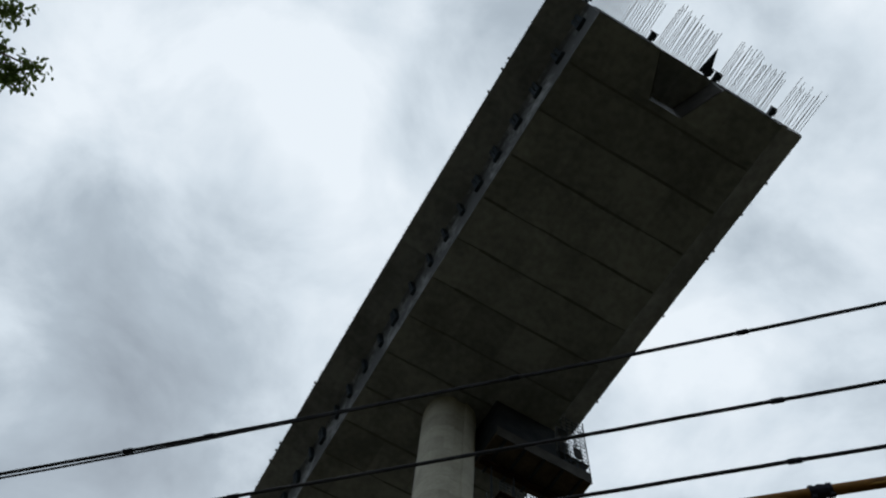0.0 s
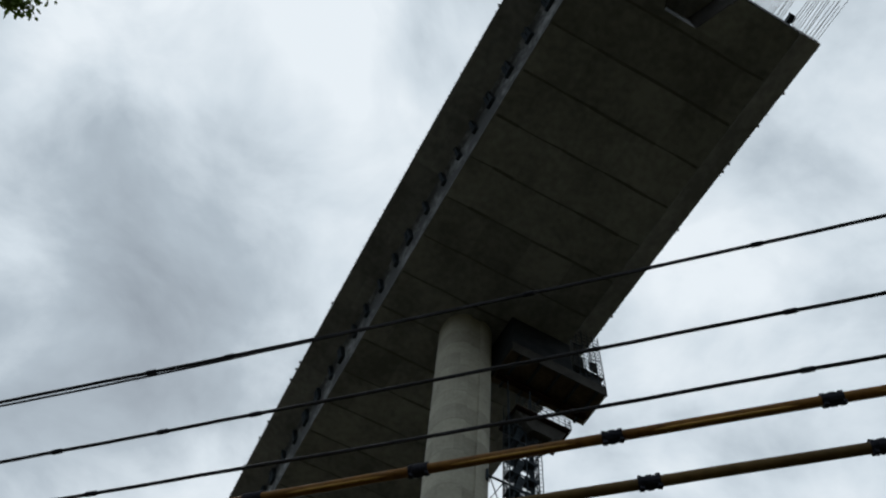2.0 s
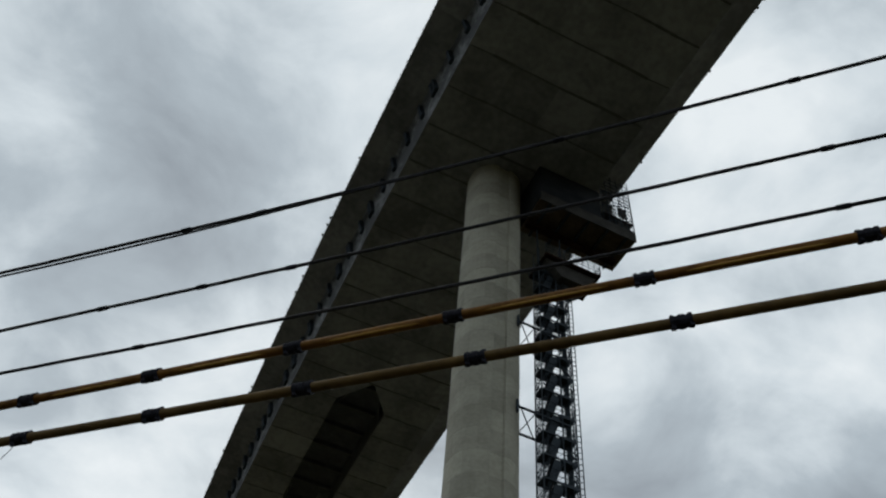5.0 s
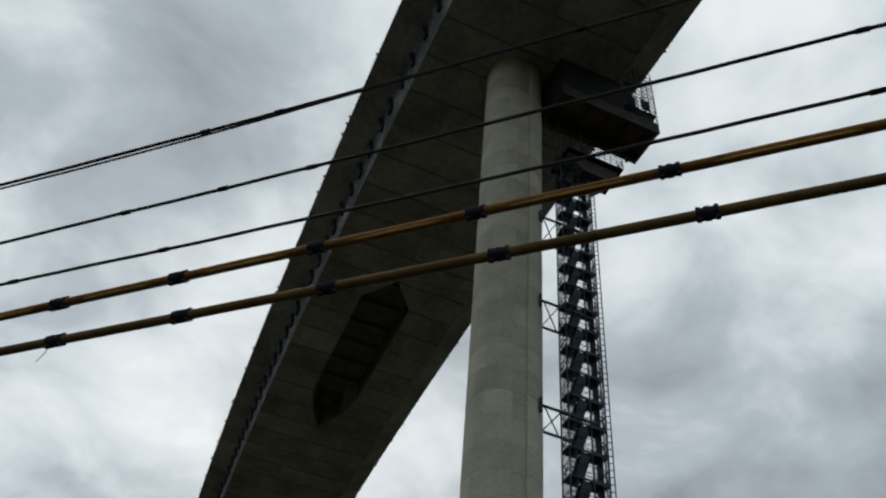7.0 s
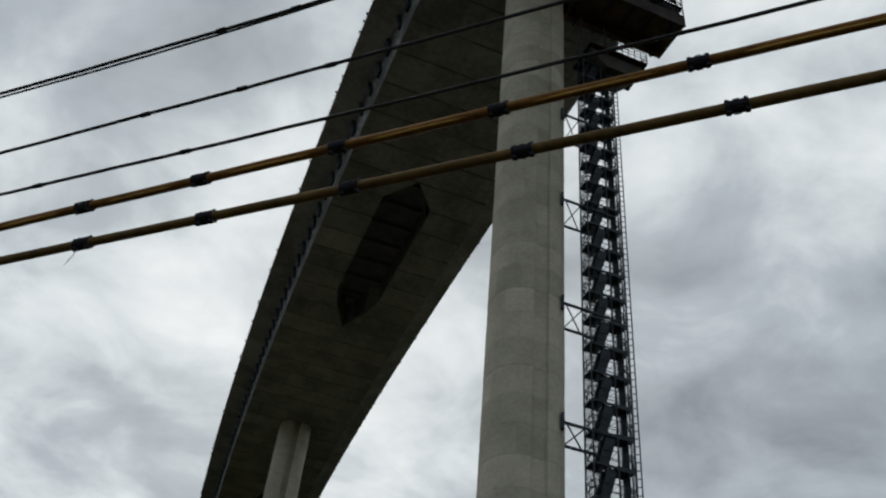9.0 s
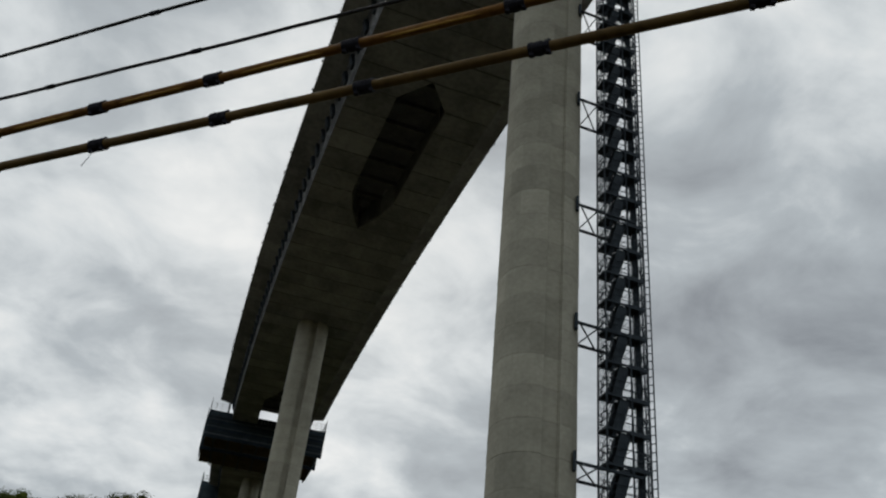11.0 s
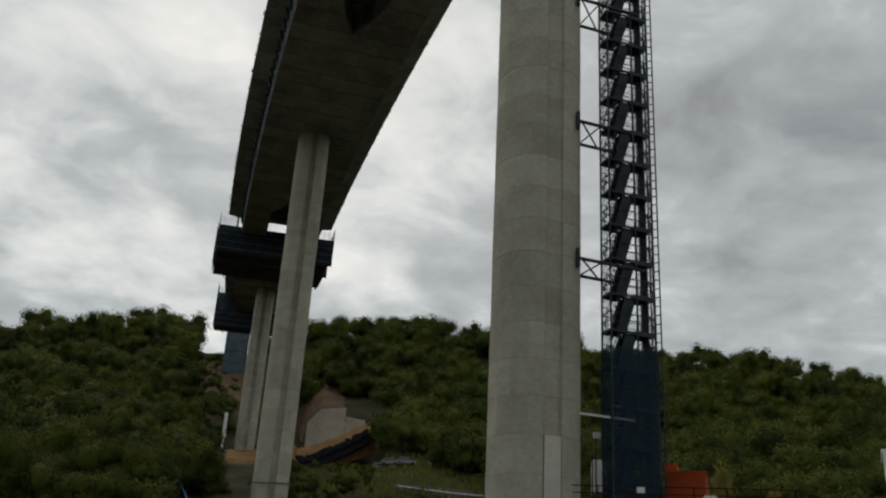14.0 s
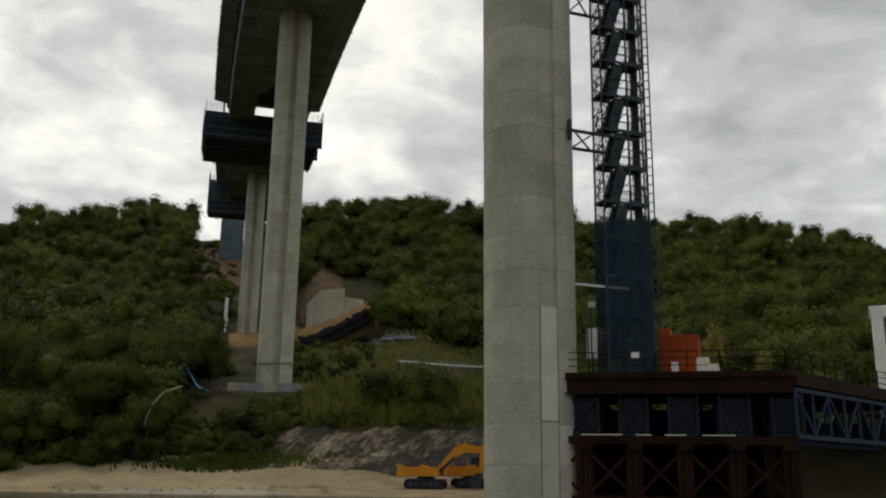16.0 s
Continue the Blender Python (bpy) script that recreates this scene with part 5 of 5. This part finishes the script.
def build_cut_wall():
    """Leaning shotcrete face with a stepped top, an earth ramp at its foot and a row of dark sacks below."""
    wall = empty("shotcrete_wall", "pale grey shotcrete face on the cut slope", "retaining wall")
    for az0, az1, top0, top1, base0, base1 in ((-9.85, -7.45, 11.0, 11.3, 8.6, 9.6), (-7.43, -6.2, 10.75, 10.6, 9.6, 10.2)):
        n = 6
        g = Geo()
        verts = []
        for k in range(n + 1):
            f = k / n
            az = az0 + (az1 - az0) * f
            cut = 0.8 * max(0.0, 1 - f * 3) if az0 < -9 else 0.0
            low, high = base0 + (base1 - base0) * f - 0.8, top0 + (top1 - top0) * f - cut
            verts += [aimed(az, low, 238), aimed(az, high, 244), aimed(az, high, 247), aimed(az, low, 246)]
        faces = [(4 * k + i, 4 * k + 4 + i, 4 * k + 4 + (i + 1) % 4, 4 * k + (i + 1) % 4) for k in range(n) for i in range(4)] + [(0, 1, 2, 3), (4 * n + 3, 4 * n + 2, 4 * n + 1, 4 * n)]
        g.add(verts, faces).make("wall_face", SHOTCRETE, wall)
    rows, n = 5, 30
    verts = []
    for r in range(rows + 1):
        for k in range(n + 1):
            f, q = k / n, r / rows
            az = -10.3 + 4.9 * f
            el = 8.55 + 2.3 * f ** 1.3 - (0.55 + 0.25 * f) * (1 - q) + 0.08 * noise.noise((f * 9, q * 4, 7.0))
            verts.append(aimed(az, el, 231 + 8 * q))
    for k in range(n + 1):
        v = verts[k]
        verts.append(Vector((v.x * 1.01, v.y * 1.01, v.z - 5)))
    m = n + 1
    faces = [(r * m + k, r * m + k + 1, (r + 1) * m + k + 1, (r + 1) * m + k) for r in range(rows) for k in range(n)]
    faces += [((rows + 1) * m + k, (rows + 1) * m + k + 1, k + 1, k) for k in range(n)]
    tagged(Geo().add(verts, faces).make("earth_ramp", EARTH, smooth=True), "bare orange earth ramp below the shotcrete face", "earth", kind="structure")
    sacks = empty("sack_row", "row of dark filled sacks along the ramp edge", "sacks")
    for k in range(22):
        f = k / 21
        p = aimed(-10.2 + 4.2 * f, 7.85 + 2.0 * f ** 1.3 + random.uniform(-0.06, 0.06), 230.5)
        Geo().box(p, (1.3, 1.3, 1.5 + random.uniform(-0.3, 0.5)), Matrix.Rotation(random.uniform(-0.5, 0.5), 3, "Z"), 0.7).make("sack", CLAMP, sacks)
        Geo().box(p + Vector((0, 0.6, -1.6)), (1.4, 1.4, 2.4), None, 0.9).make("sack", CLAMP, sacks)


build_cut_wall()


def build_site_details():
    rail = empty("guardrail", "pale steel guardrail along the road", "guardrail")
    pts = [polar(az, 163) for az in np.arange(-3.8, 4.2, 0.5)]
    for p, q in zip(pts, pts[1:]):
        a, b = (Vector((v.x, v.y, ground_height(v.x, v.y) + 1.7)) for v in (p, q))
        Geo().beam(a, b, 0.08, 0.2).make("rail", WHITE_PAINT, rail)
        Geo().beam(a - Vector((0, 0, 1.9)), a, 0.1, 0.1).make("post", RUST, rail)
    for az, d, k in ((-5.1, 192, 0), (-4.3, 190, 1), (-3.4, 193, 2)):
        car = empty("parked_car", "grey car parked by the hillside road", "car", "parked cars")
        p = polar(az, d)
        car.matrix_basis = pose(p.x, p.y, ground_height(p.x, p.y) + 0.55, 0, 0, random.uniform(-25, 25))
        paint = GREY_PAINT
        Geo().box((0, 0, 0.65), (4.2, 1.7, 0.65), None, 0.97).make("body", paint, car)
        Geo().box((-0.2, 0, 1.22), (2.4, 1.55, 0.55), None, 0.8).make("roof", paint, car)
        Geo().box((-0.2, 0, 1.16), (2.45, 1.58, 0.36), None, 0.88).make("window_band", GLASS_DARK, car, "dark glass")
        for x in (-1.35, 1.35):
            for y in (-0.8, 0.8):
                Geo().tube([(x, y - 0.1, 0.32), (x, y + 0.1, 0.32)], 0.32, 14).make("wheel", BLACK_RUBBER, car)
    post = empty("drill_mast", "slim white drilling mast beside the far pier", "mast")
    p = polar(-14.9, 232)
    z = ground_height(p.x, p.y)
    Geo().beam(p + Vector((0, 0, z)), p + Vector((0, 0, z + 11.5)), 0.7, 0.7).make("mast", WHITE_PAINT, post)
    Geo().box(p + Vector((0.2, 0, z + 1.2)), (1.8, 1.6, 2.2)).make("base", GREY_PAINT, post)
    Geo().beam(p + Vector((-0.4, 0, z + 3)), p + Vector((0.6, 0, z + 6)), 0.3, 0.3).make("stay", WHITE_PAINT, post)
    # fence and blocks at the foot of the middle pier
    foot = deck_point(145.6, 0, 0)
    gz = ground_height(foot.x, foot.y)
    fence = empty("site_fence", "low grey site fence round the pier foot", "fence")
    for i in range(6):
        a = Vector((foot.x - 4.0 + i * 1.8, foot.y - 7, gz - 0.8))
        Geo().box(a + Vector((0, 0, 0.75)), (1.74, 0.08, 1.2)).make("panel", GREY_PAINT if i % 3 else SHOTCRETE, fence)
    band = Geo()
    across, along, _ = deck_axes(145.6)
    ring = [foot + across * a + along * b for a, b in ((-2.8, -2.4), (2.8, -2.4), (2.8, 2.4), (-2.8, 2.4), (-2.8, -2.4))]
    for p0, p1 in zip(ring, ring[1:]):
        band.beam(Vector((p0.x, p0.y, gz + 3.8)), Vector((p1.x, p1.y, gz + 4.1)), 0.06, 0.14)
    tagged(band.make("strap", STEEL_DARK), "dark strap round the pier shaft", "strap")
    tarp = []
    c = polar(-16.6, 132.5)
    cz = ground_height(c.x, c.y)
    for r in range(9):
        for k in range(9):
            x, y = (k / 8 - 0.5) * 4.6, (r / 8 - 0.5) * 5.0
            tarp.append((c.x + x, c.y + y, cz + 1.2 + 3.6 * math.exp(-((x + 0.8) ** 2) / 2.5) * (1 - r / 12) + 0.25 * noise.noise((x, y, 2))))
    ob = Geo().add(tarp, [(r * 9 + k, r * 9 + k + 1, r * 9 + k + 10, r * 9 + k + 9) for r in range(8) for k in range(8)]).make("tarpaulin", TARP)
    ob.modifiers.new("thickness", "SOLIDIFY").thickness = 0.05
    tagged(ob, "crumpled blue tarpaulin over a heap on the bank", "tarpaulin")
    pipe = Geo().tube([polar(-19.2, 118, 7.0), polar(-18.9, 118, 9.4), polar(-18.2, 118, 11.2), polar(-17.2, 118, 12.0)], 0.1, 8).make("bent_pipe", SHOTCRETE, smooth=True)
    tagged(pipe, "pale bent pipe reaching out of the shrubs", "pipe")


build_site_details()


# ---- woods ----
def crown_template(rng, leaves, lobes, spread, leaf):
    """Lobed crown of many small leaf clumps round a rough core, one metre in radius; returns vertices and faces."""
    verts, faces, normals = [], [], []
    centres = [(0, 0, 0.15, 0.72)]
    for _ in range(lobes):
        a, r, h = rng.uniform(0, 6.28), rng.uniform(0.3, spread), rng.uniform(-0.35, 0.5)
        centres.append((math.cos(a) * r, math.sin(a) * r, h, rng.uniform(0.36, 0.58)))
    bm = bmesh.new()
    bmesh.ops.create_icosphere(bm, subdivisions=1, radius=1)
    ico_v = [v.co.copy() for v in bm.verts]
    ico_f = [tuple(v.index for v in f.verts) for f in bm.faces]
    bm.free()
    for cx, cy, cz, r in centres:
        k = len(verts)
        for v in ico_v:
            q = 0.6 * r * (1 + 0.25 * noise.noise(v * 2 + Vector((cx * 9, cy * 9, 0))))
            verts.append((cx + v.x * q, cy + v.y * q, cz + v.z * q * 0.85))
            normals.append(tuple((v * 0.4 + Vector((cx, cy, cz + 0.3))).normalized()))
        faces += [tuple(i + k for i in f) for f in ico_f]
    for _ in range(leaves):
        cx, cy, cz, r = centres[rng.randrange(len(centres))]
        d = Vector((rng.gauss(0, 1), rng.gauss(0, 1), rng.gauss(0.25, 1))).normalized()
        p = Vector((cx, cy, cz)) + Vector((d.x, d.y, d.z * 0.85)) * r * rng.uniform(0.66, 1.2)
        nrm = (d + Vector((rng.gauss(0, 0.45), rng.gauss(0, 0.45), rng.gauss(0.3, 0.45)))).normalized()
        t = nrm.orthogonal().normalized()
        t = Matrix.Rotation(rng.uniform(0, 6.28), 3, nrm) @ t
        b = nrm.cross(t)
        w, h = leaf * rng.uniform(0.6, 1.3), leaf * rng.uniform(0.5, 1.0)
        k = len(verts)
        verts += [tuple(p + t * w), tuple(p + b * h * 1.3 + nrm * 0.2 * leaf), tuple(p - t * w * 0.8 - b * h * 0.7)]
        faces.append((k, k + 1, k + 2))
        soft = (p.normalized() * 0.8 + d * 0.25 + nrm * 0.12 + Vector((0, 0, 0.25))).normalized()
        normals += [tuple(soft)] * 3
    return verts, faces, normals


def corridor(x, y):
    """Side distance from the viaduct's line."""
    slope = -0.404806 + 2 * 0.00031208 * y
    cx = 51.78776 - 0.404806 * y + 0.00031208 * y * y - 29.447 * math.hypot(1, slope)
    return abs(x - cx)


def build_woods():
    rng = random.Random(11)
    templates = [crown_template(rng, 1850, 12, 0.72, 0.06) for _ in range(7)]
    arrays = [(np.array(v), f, np.array(n)) for v, f, n in templates]
    all_v, all_n, loops, starts, total = [], [], [], [], 0
    spots = []
    for _ in range(9000):
        az, d = rng.uniform(-38, 38), math.sqrt(rng.uniform(122 ** 2, 352 ** 2))
        p = polar(az, d)
        dd = math.hypot(p.y, 0.55 * p.x)
        if dd < 121:
            continue
        if corridor(p.x, p.y) < (9 if d > 250 else 11) and d < 330:
            continue
        if -11.5 < az < -5.0 and 196 < d < 268:
            continue
        if -11.5 < az < 3.0 and 128 < d < (212 if az < -0.5 else 185):
            continue
        if -17.6 < az < -13.0 and d > 222:
            continue
        if (3 < az < 30 and d < 128) or (-18.4 < az < -15.0 and d < 138):
            continue
        r = rng.uniform(3.8, 6.8) * (0.8 if d < 150 else 1.0)
        if any((p.x - q[0]) ** 2 + (p.y - q[1]) ** 2 < (0.62 * (r + q[2])) ** 2 for q in spots[-1500:]):
            continue
        spots.append((p.x, p.y, r))
    for x, y, r in spots:
        v, f, nv = arrays[rng.randrange(7)]
        a = rng.uniform(0, 6.28)
        tall = rng.uniform(0.85, 1.15)
        turn = np.array([[math.cos(a), math.sin(a), 0], [-math.sin(a), math.cos(a), 0], [0, 0, 1]])
        gz = ground_height(x, y)
        all_v.append(v @ turn * np.array([r, r, r * tall]) + np.array([x, y, gz + r * tall * 0.8 + rng.uniform(-1.0, 1.0)]))
        all_n.append(nv @ turn)
        for face in f:
            loops.extend(i + total for i in face)
            starts.append(len(face))
        total += len(v)
    verts = np.concatenate(all_v)
    mesh = bpy.data.meshes.new("woods")
    mesh.vertices.add(len(verts))
    mesh.vertices.foreach_set("co", verts.astype(np.float32).ravel())
    mesh.loops.add(len(loops))
    mesh.loops.foreach_set("vertex_index", np.array(loops, dtype=np.int32))
    mesh.polygons.add(len(starts))
    sizes = np.array(starts, dtype=np.int32)
    mesh.polygons.foreach_set("loop_start", np.concatenate([[0], np.cumsum(sizes)[:-1]]).astype(np.int32))
    mesh.update(calc_edges=True)
    mesh.shade_smooth()
    mesh.normals_split_custom_set_from_vertices(np.concatenate(all_n).astype(np.float32))
    mesh.materials.append(LEAF)
    tagged(new("woods", mesh), "dense green broadleaf woods covering the hillside", "woods", kind="stuff")


build_woods()


def build_bank_trees():
    rng = random.Random(5)
    kinds = []
    for k in range(3):
        tree = empty("tree", "leafy green broadleaf tree on the river bank", "tree", "bank trees")
        g = Geo().tube([(0, 0, -1.5), (0.1, 0, 1.5), (0.25, 0.1, 4.0), (0.2, 0.3, 7.0)], 0.28, 8, 0.08)
        for i in range(7):
            a = i * 0.9 + k
            z = 2.5 + 0.6 * i
            g.tube([(0.15, 0.05, z), (math.cos(a) * 1.2, math.sin(a) * 1.2, z + 1.0), (math.cos(a) * 2.4, math.sin(a) * 2.4, z + 1.7)], 0.1, 5, 0.03)
        g.make("trunk", BARK, tree)
        v, f, nv = crown_template(rng, 6500, 13, 0.78, 0.036)
        Geo().leafy([(x * 4.0, y * 4.0, 5.4 + z * 4.2) for x, y, z in v], f, nv).make("crown", LEAF, tree)
        kinds.append(tree)
    spots = []
    for az in np.arange(-33, -12.5, 1.35):
        for d in (121, 126, 133, 141):
            spots.append((az + rng.uniform(-0.6, 0.6), d + rng.uniform(-2.5, 2.5)))
    used = [False] * 3
    for az, d in spots:
        p = polar(az, d)
        if math.hypot(p.y, 0.55 * p.x) < 113.5 or corridor(p.x, p.y) < 9 or (-18.4 < az < -15.0 and d < 137):
            continue
        i = rng.randrange(3)
        s = rng.uniform(0.7, 1.2) * (0.75 if d < 121 else 1.0)
        m = Matrix.Translation((p.x, p.y, ground_height(p.x, p.y) - 0.6)) @ Matrix.Rotation(rng.uniform(0, 6.28), 4, "Z")
        if not used[i]:
            used[i] = True
            kinds[i].matrix_basis = m @ Matrix.Scale(s, 4)
        else:
            ob = copy_thing(kinds[i], m)
            ob.scale = (s, s, s * rng.uniform(0.85, 1.1))


build_bank_trees()


def build_shrubs():
    rng = random.Random(8)
    templates = [crown_template(rng, 400, 6, 0.8, 0.1) for _ in range(4)]
    g = Geo()
    for az, d, r in [(rng.uniform(-14, -5), rng.uniform(150, 205), rng.uniform(0.6, 1.6)) for _ in range(120)] + [(rng.uniform(-13, 6), rng.uniform(121.5, 128), rng.uniform(0.7, 1.7)) for _ in range(210)] + [(rng.uniform(-33, -11.5), rng.uniform(118.6, 126), rng.uniform(0.9, 2.2)) for _ in range(240)] + [(rng.uniform(-9, 4), rng.uniform(130, 160), rng.uniform(0.5, 1.1)) for _ in range(70)] + [(rng.uniform(4, 32), rng.uniform(112, 128), rng.uniform(0.9, 2.2)) for _ in range(170)] + [(rng.uniform(-17.6, -13.2), rng.uniform(255, 335), rng.uniform(0.9, 2.4)) for _ in range(230)] + [(rng.uniform(-16.5, -9.8), rng.uniform(160, 222), rng.uniform(0.6, 1.5)) for _ in range(80)] + [(rng.uniform(7, 34), rng.uniform(62, 100), rng.uniform(0.5, 1.2)) for _ in range(60)]:
        p = polar(az, d)
        if (az < -8 and corridor(p.x, p.y) < 5 and d > 128) or (-18.4 < az < -15.0 and 124 < d < 137):
            continue
        v, f, nv = templates[rng.randrange(4)]
        a = rng.uniform(0, 6.28)
        c, s = math.cos(a), math.sin(a)
        gz = ground_height(p.x, p.y)
        g.leafy([(p.x + (x * c - y * s) * r, p.y + (x * s + y * c) * r, gz + r * 0.5 + z * r) for x, y, z in v], f, [(x * c - y * s, x * s + y * c, z) for x, y, z in nv])
    tagged(g.make("shrubs", LEAF), "low green shrubs and brush along the bank", "shrubs", kind="stuff")
    blades = Geo()
    for _ in range(5200):
        az, d = rng.uniform(-9.5, 4.0), rng.uniform(121.5, 130)
        p = polar(az, d)
        gz = ground_height(p.x, p.y)
        h, lean = rng.uniform(1.0, 3.7), rng.uniform(-1.1, 1.1)
        w = rng.uniform(0.05, 0.14)
        blades.add([(p.x - w, p.y, gz - 0.2), (p.x + w, p.y, gz - 0.2), (p.x + lean * 0.4 + w * 0.7, p.y, gz + h * 0.6), (p.x + lean, p.y + rng.uniform(-0.2, 0.2), gz + h)], [(0, 1, 2, 3)])
    for _ in range(2600):
        p = polar(rng.uniform(-11.0, 4.5), rng.uniform(150, 212))
        if corridor(p.x, p.y) < 4:
            continue
        gz = ground_height(p.x, p.y)
        h, lean, w = rng.uniform(0.5, 1.5), rng.uniform(-0.7, 0.7), rng.uniform(0.1, 0.3)
        blades.add([(p.x - w, p.y, gz - 0.2), (p.x + w, p.y, gz - 0.2), (p.x + lean * 0.4 + w * 0.7, p.y, gz + h * 0.6), (p.x + lean, p.y + rng.uniform(-0.2, 0.2), gz + h)], [(0, 1, 2, 3)])
    green = Geo()
    for _ in range(2400):
        az = rng.gauss(-13.6, 2.0)
        p = polar(az, 116.4 + 0.9 * noise.noise((az * 1.3, 0.0, 4.0)) + rng.gauss(0, 1.1))
        gz = ground_height(p.x, p.y)
        h, lean, w = rng.uniform(0.3, 1.0), rng.uniform(-0.5, 0.5), rng.uniform(0.06, 0.2)
        green.add([(p.x - w, p.y, gz - 0.1), (p.x + w, p.y, gz - 0.1), (p.x + lean * 0.4 + w * 0.7, p.y, gz + h * 0.6), (p.x + lean, p.y + rng.uniform(-0.2, 0.2), gz + h)], [(0, 1, 2, 3)])
    tagged(green.make("bank_grass", LEAF), "low green grass at the foot of the bank", "grass", kind="stuff")
    tagged(blades.make("tall_grass", LEAF_PALE), "tall yellow-green grass along the top of the bank", "grass", kind="stuff")
    for az, d, h, w in ((16.1, 133, 12.5, 1.7), (19.0, 133, 9.0, 1.6)):
        tree = empty("slim_tree", "slim pale yellow-green upright tree", "tree", "slim trees")
        p = polar(az, d)
        gz = ground_height(p.x, p.y)
        Geo().tube([(p.x, p.y, gz - 1), (p.x, p.y, gz + h * 0.9)], 0.2, 6, 0.04).make("trunk", BARK, tree)
        v, f, nv = crown_template(rng, 700, 8, 0.6, 0.1)
        Geo().leafy([(p.x + x * w * (1.25 - 0.6 * z), p.y + y * w * (1.25 - 0.6 * z), gz + 0.5 + h * 0.5 + z * h * 0.5) for x, y, z in v], f, nv).make("crown", LEAF_YELLOW, tree)


build_shrubs()


# ---- the tree overhead beside the eye ----
def build_near_tree():
    rng = random.Random(21)
    tree = empty("overhanging_tree", "leafy branch tips of a tree reaching overhead", "tree")

    def aim(az, el, dist):
        return Vector((0, 0, EYE)) + Vector((math.sin(radians(az)) * math.cos(radians(el)), math.cos(radians(az)) * math.cos(radians(el)), math.sin(radians(el)))) * dist
    root = polar(-100, 7.5, 0.4)
    fork = Vector((root.x + 0.3, root.y + 0.4, 4.6))
    Geo().tube([root, root + Vector((0.1, 0.1, 2)), fork], 0.2, 10, 0.14).make("trunk", BARK, tree)
    tips = [(-70.3, 61.6, 0.045, 80), (-71.6, 61.2, 0.05, 90), (-63.9, 61.5, 0.04, 60), (-62.9, 60.4, 0.04, 75), (-64.4, 60.2, 0.055, 130), (-67.6, 60.3, 0.03, 45)]
    tips += [(az, el, 0.09, 200) for az, el in ((-78, 58), (-84, 64), (-90, 60), (-82, 70), (-95, 66))]
    leaves = Geo()
    for az, el, spread, count in tips:
        tip = aim(az, el, 7.0)
        mid = (fork + tip) / 2 + Vector((0, 0, 0.4))
        Geo().tube([fork, mid, tip], 0.05, 6, 0.006).make("limb", BARK, tree)
        for k in range(count):
            f = rng.uniform(0.95, 1.0) if az > -73 else rng.uniform(0.45, 1.0)
            p = mid + (tip - mid) * f + Vector((rng.gauss(0, spread), rng.gauss(0, spread), rng.gauss(0, spread)))
            n = Vector((rng.gauss(0, 0.5), rng.gauss(0, 0.5), 1)).normalized()
            t = Matrix.Rotation(rng.uniform(0, 6.28), 3, n) @ n.orthogonal().normalized()
            b = n.cross(t)
            L, W = rng.uniform(0.035, 0.06), rng.uniform(0.009, 0.015)
            leaves.add([p, p + t * L * 0.35 + b * W, p + t * L * 0.75 + b * W * 0.7 - n * 0.01, p + t * L - n * 0.02, p + t * L * 0.75 - b * W * 0.7 - n * 0.01, p + t * L * 0.35 - b * W], [(0, 1, 2, 3, 4, 5)])
    ob = leaves.make("leaf_spray", LEAF_NEAR, tree, "small green leaves on thin twigs")
    tagged(ob, kind="stuff")


build_near_tree()
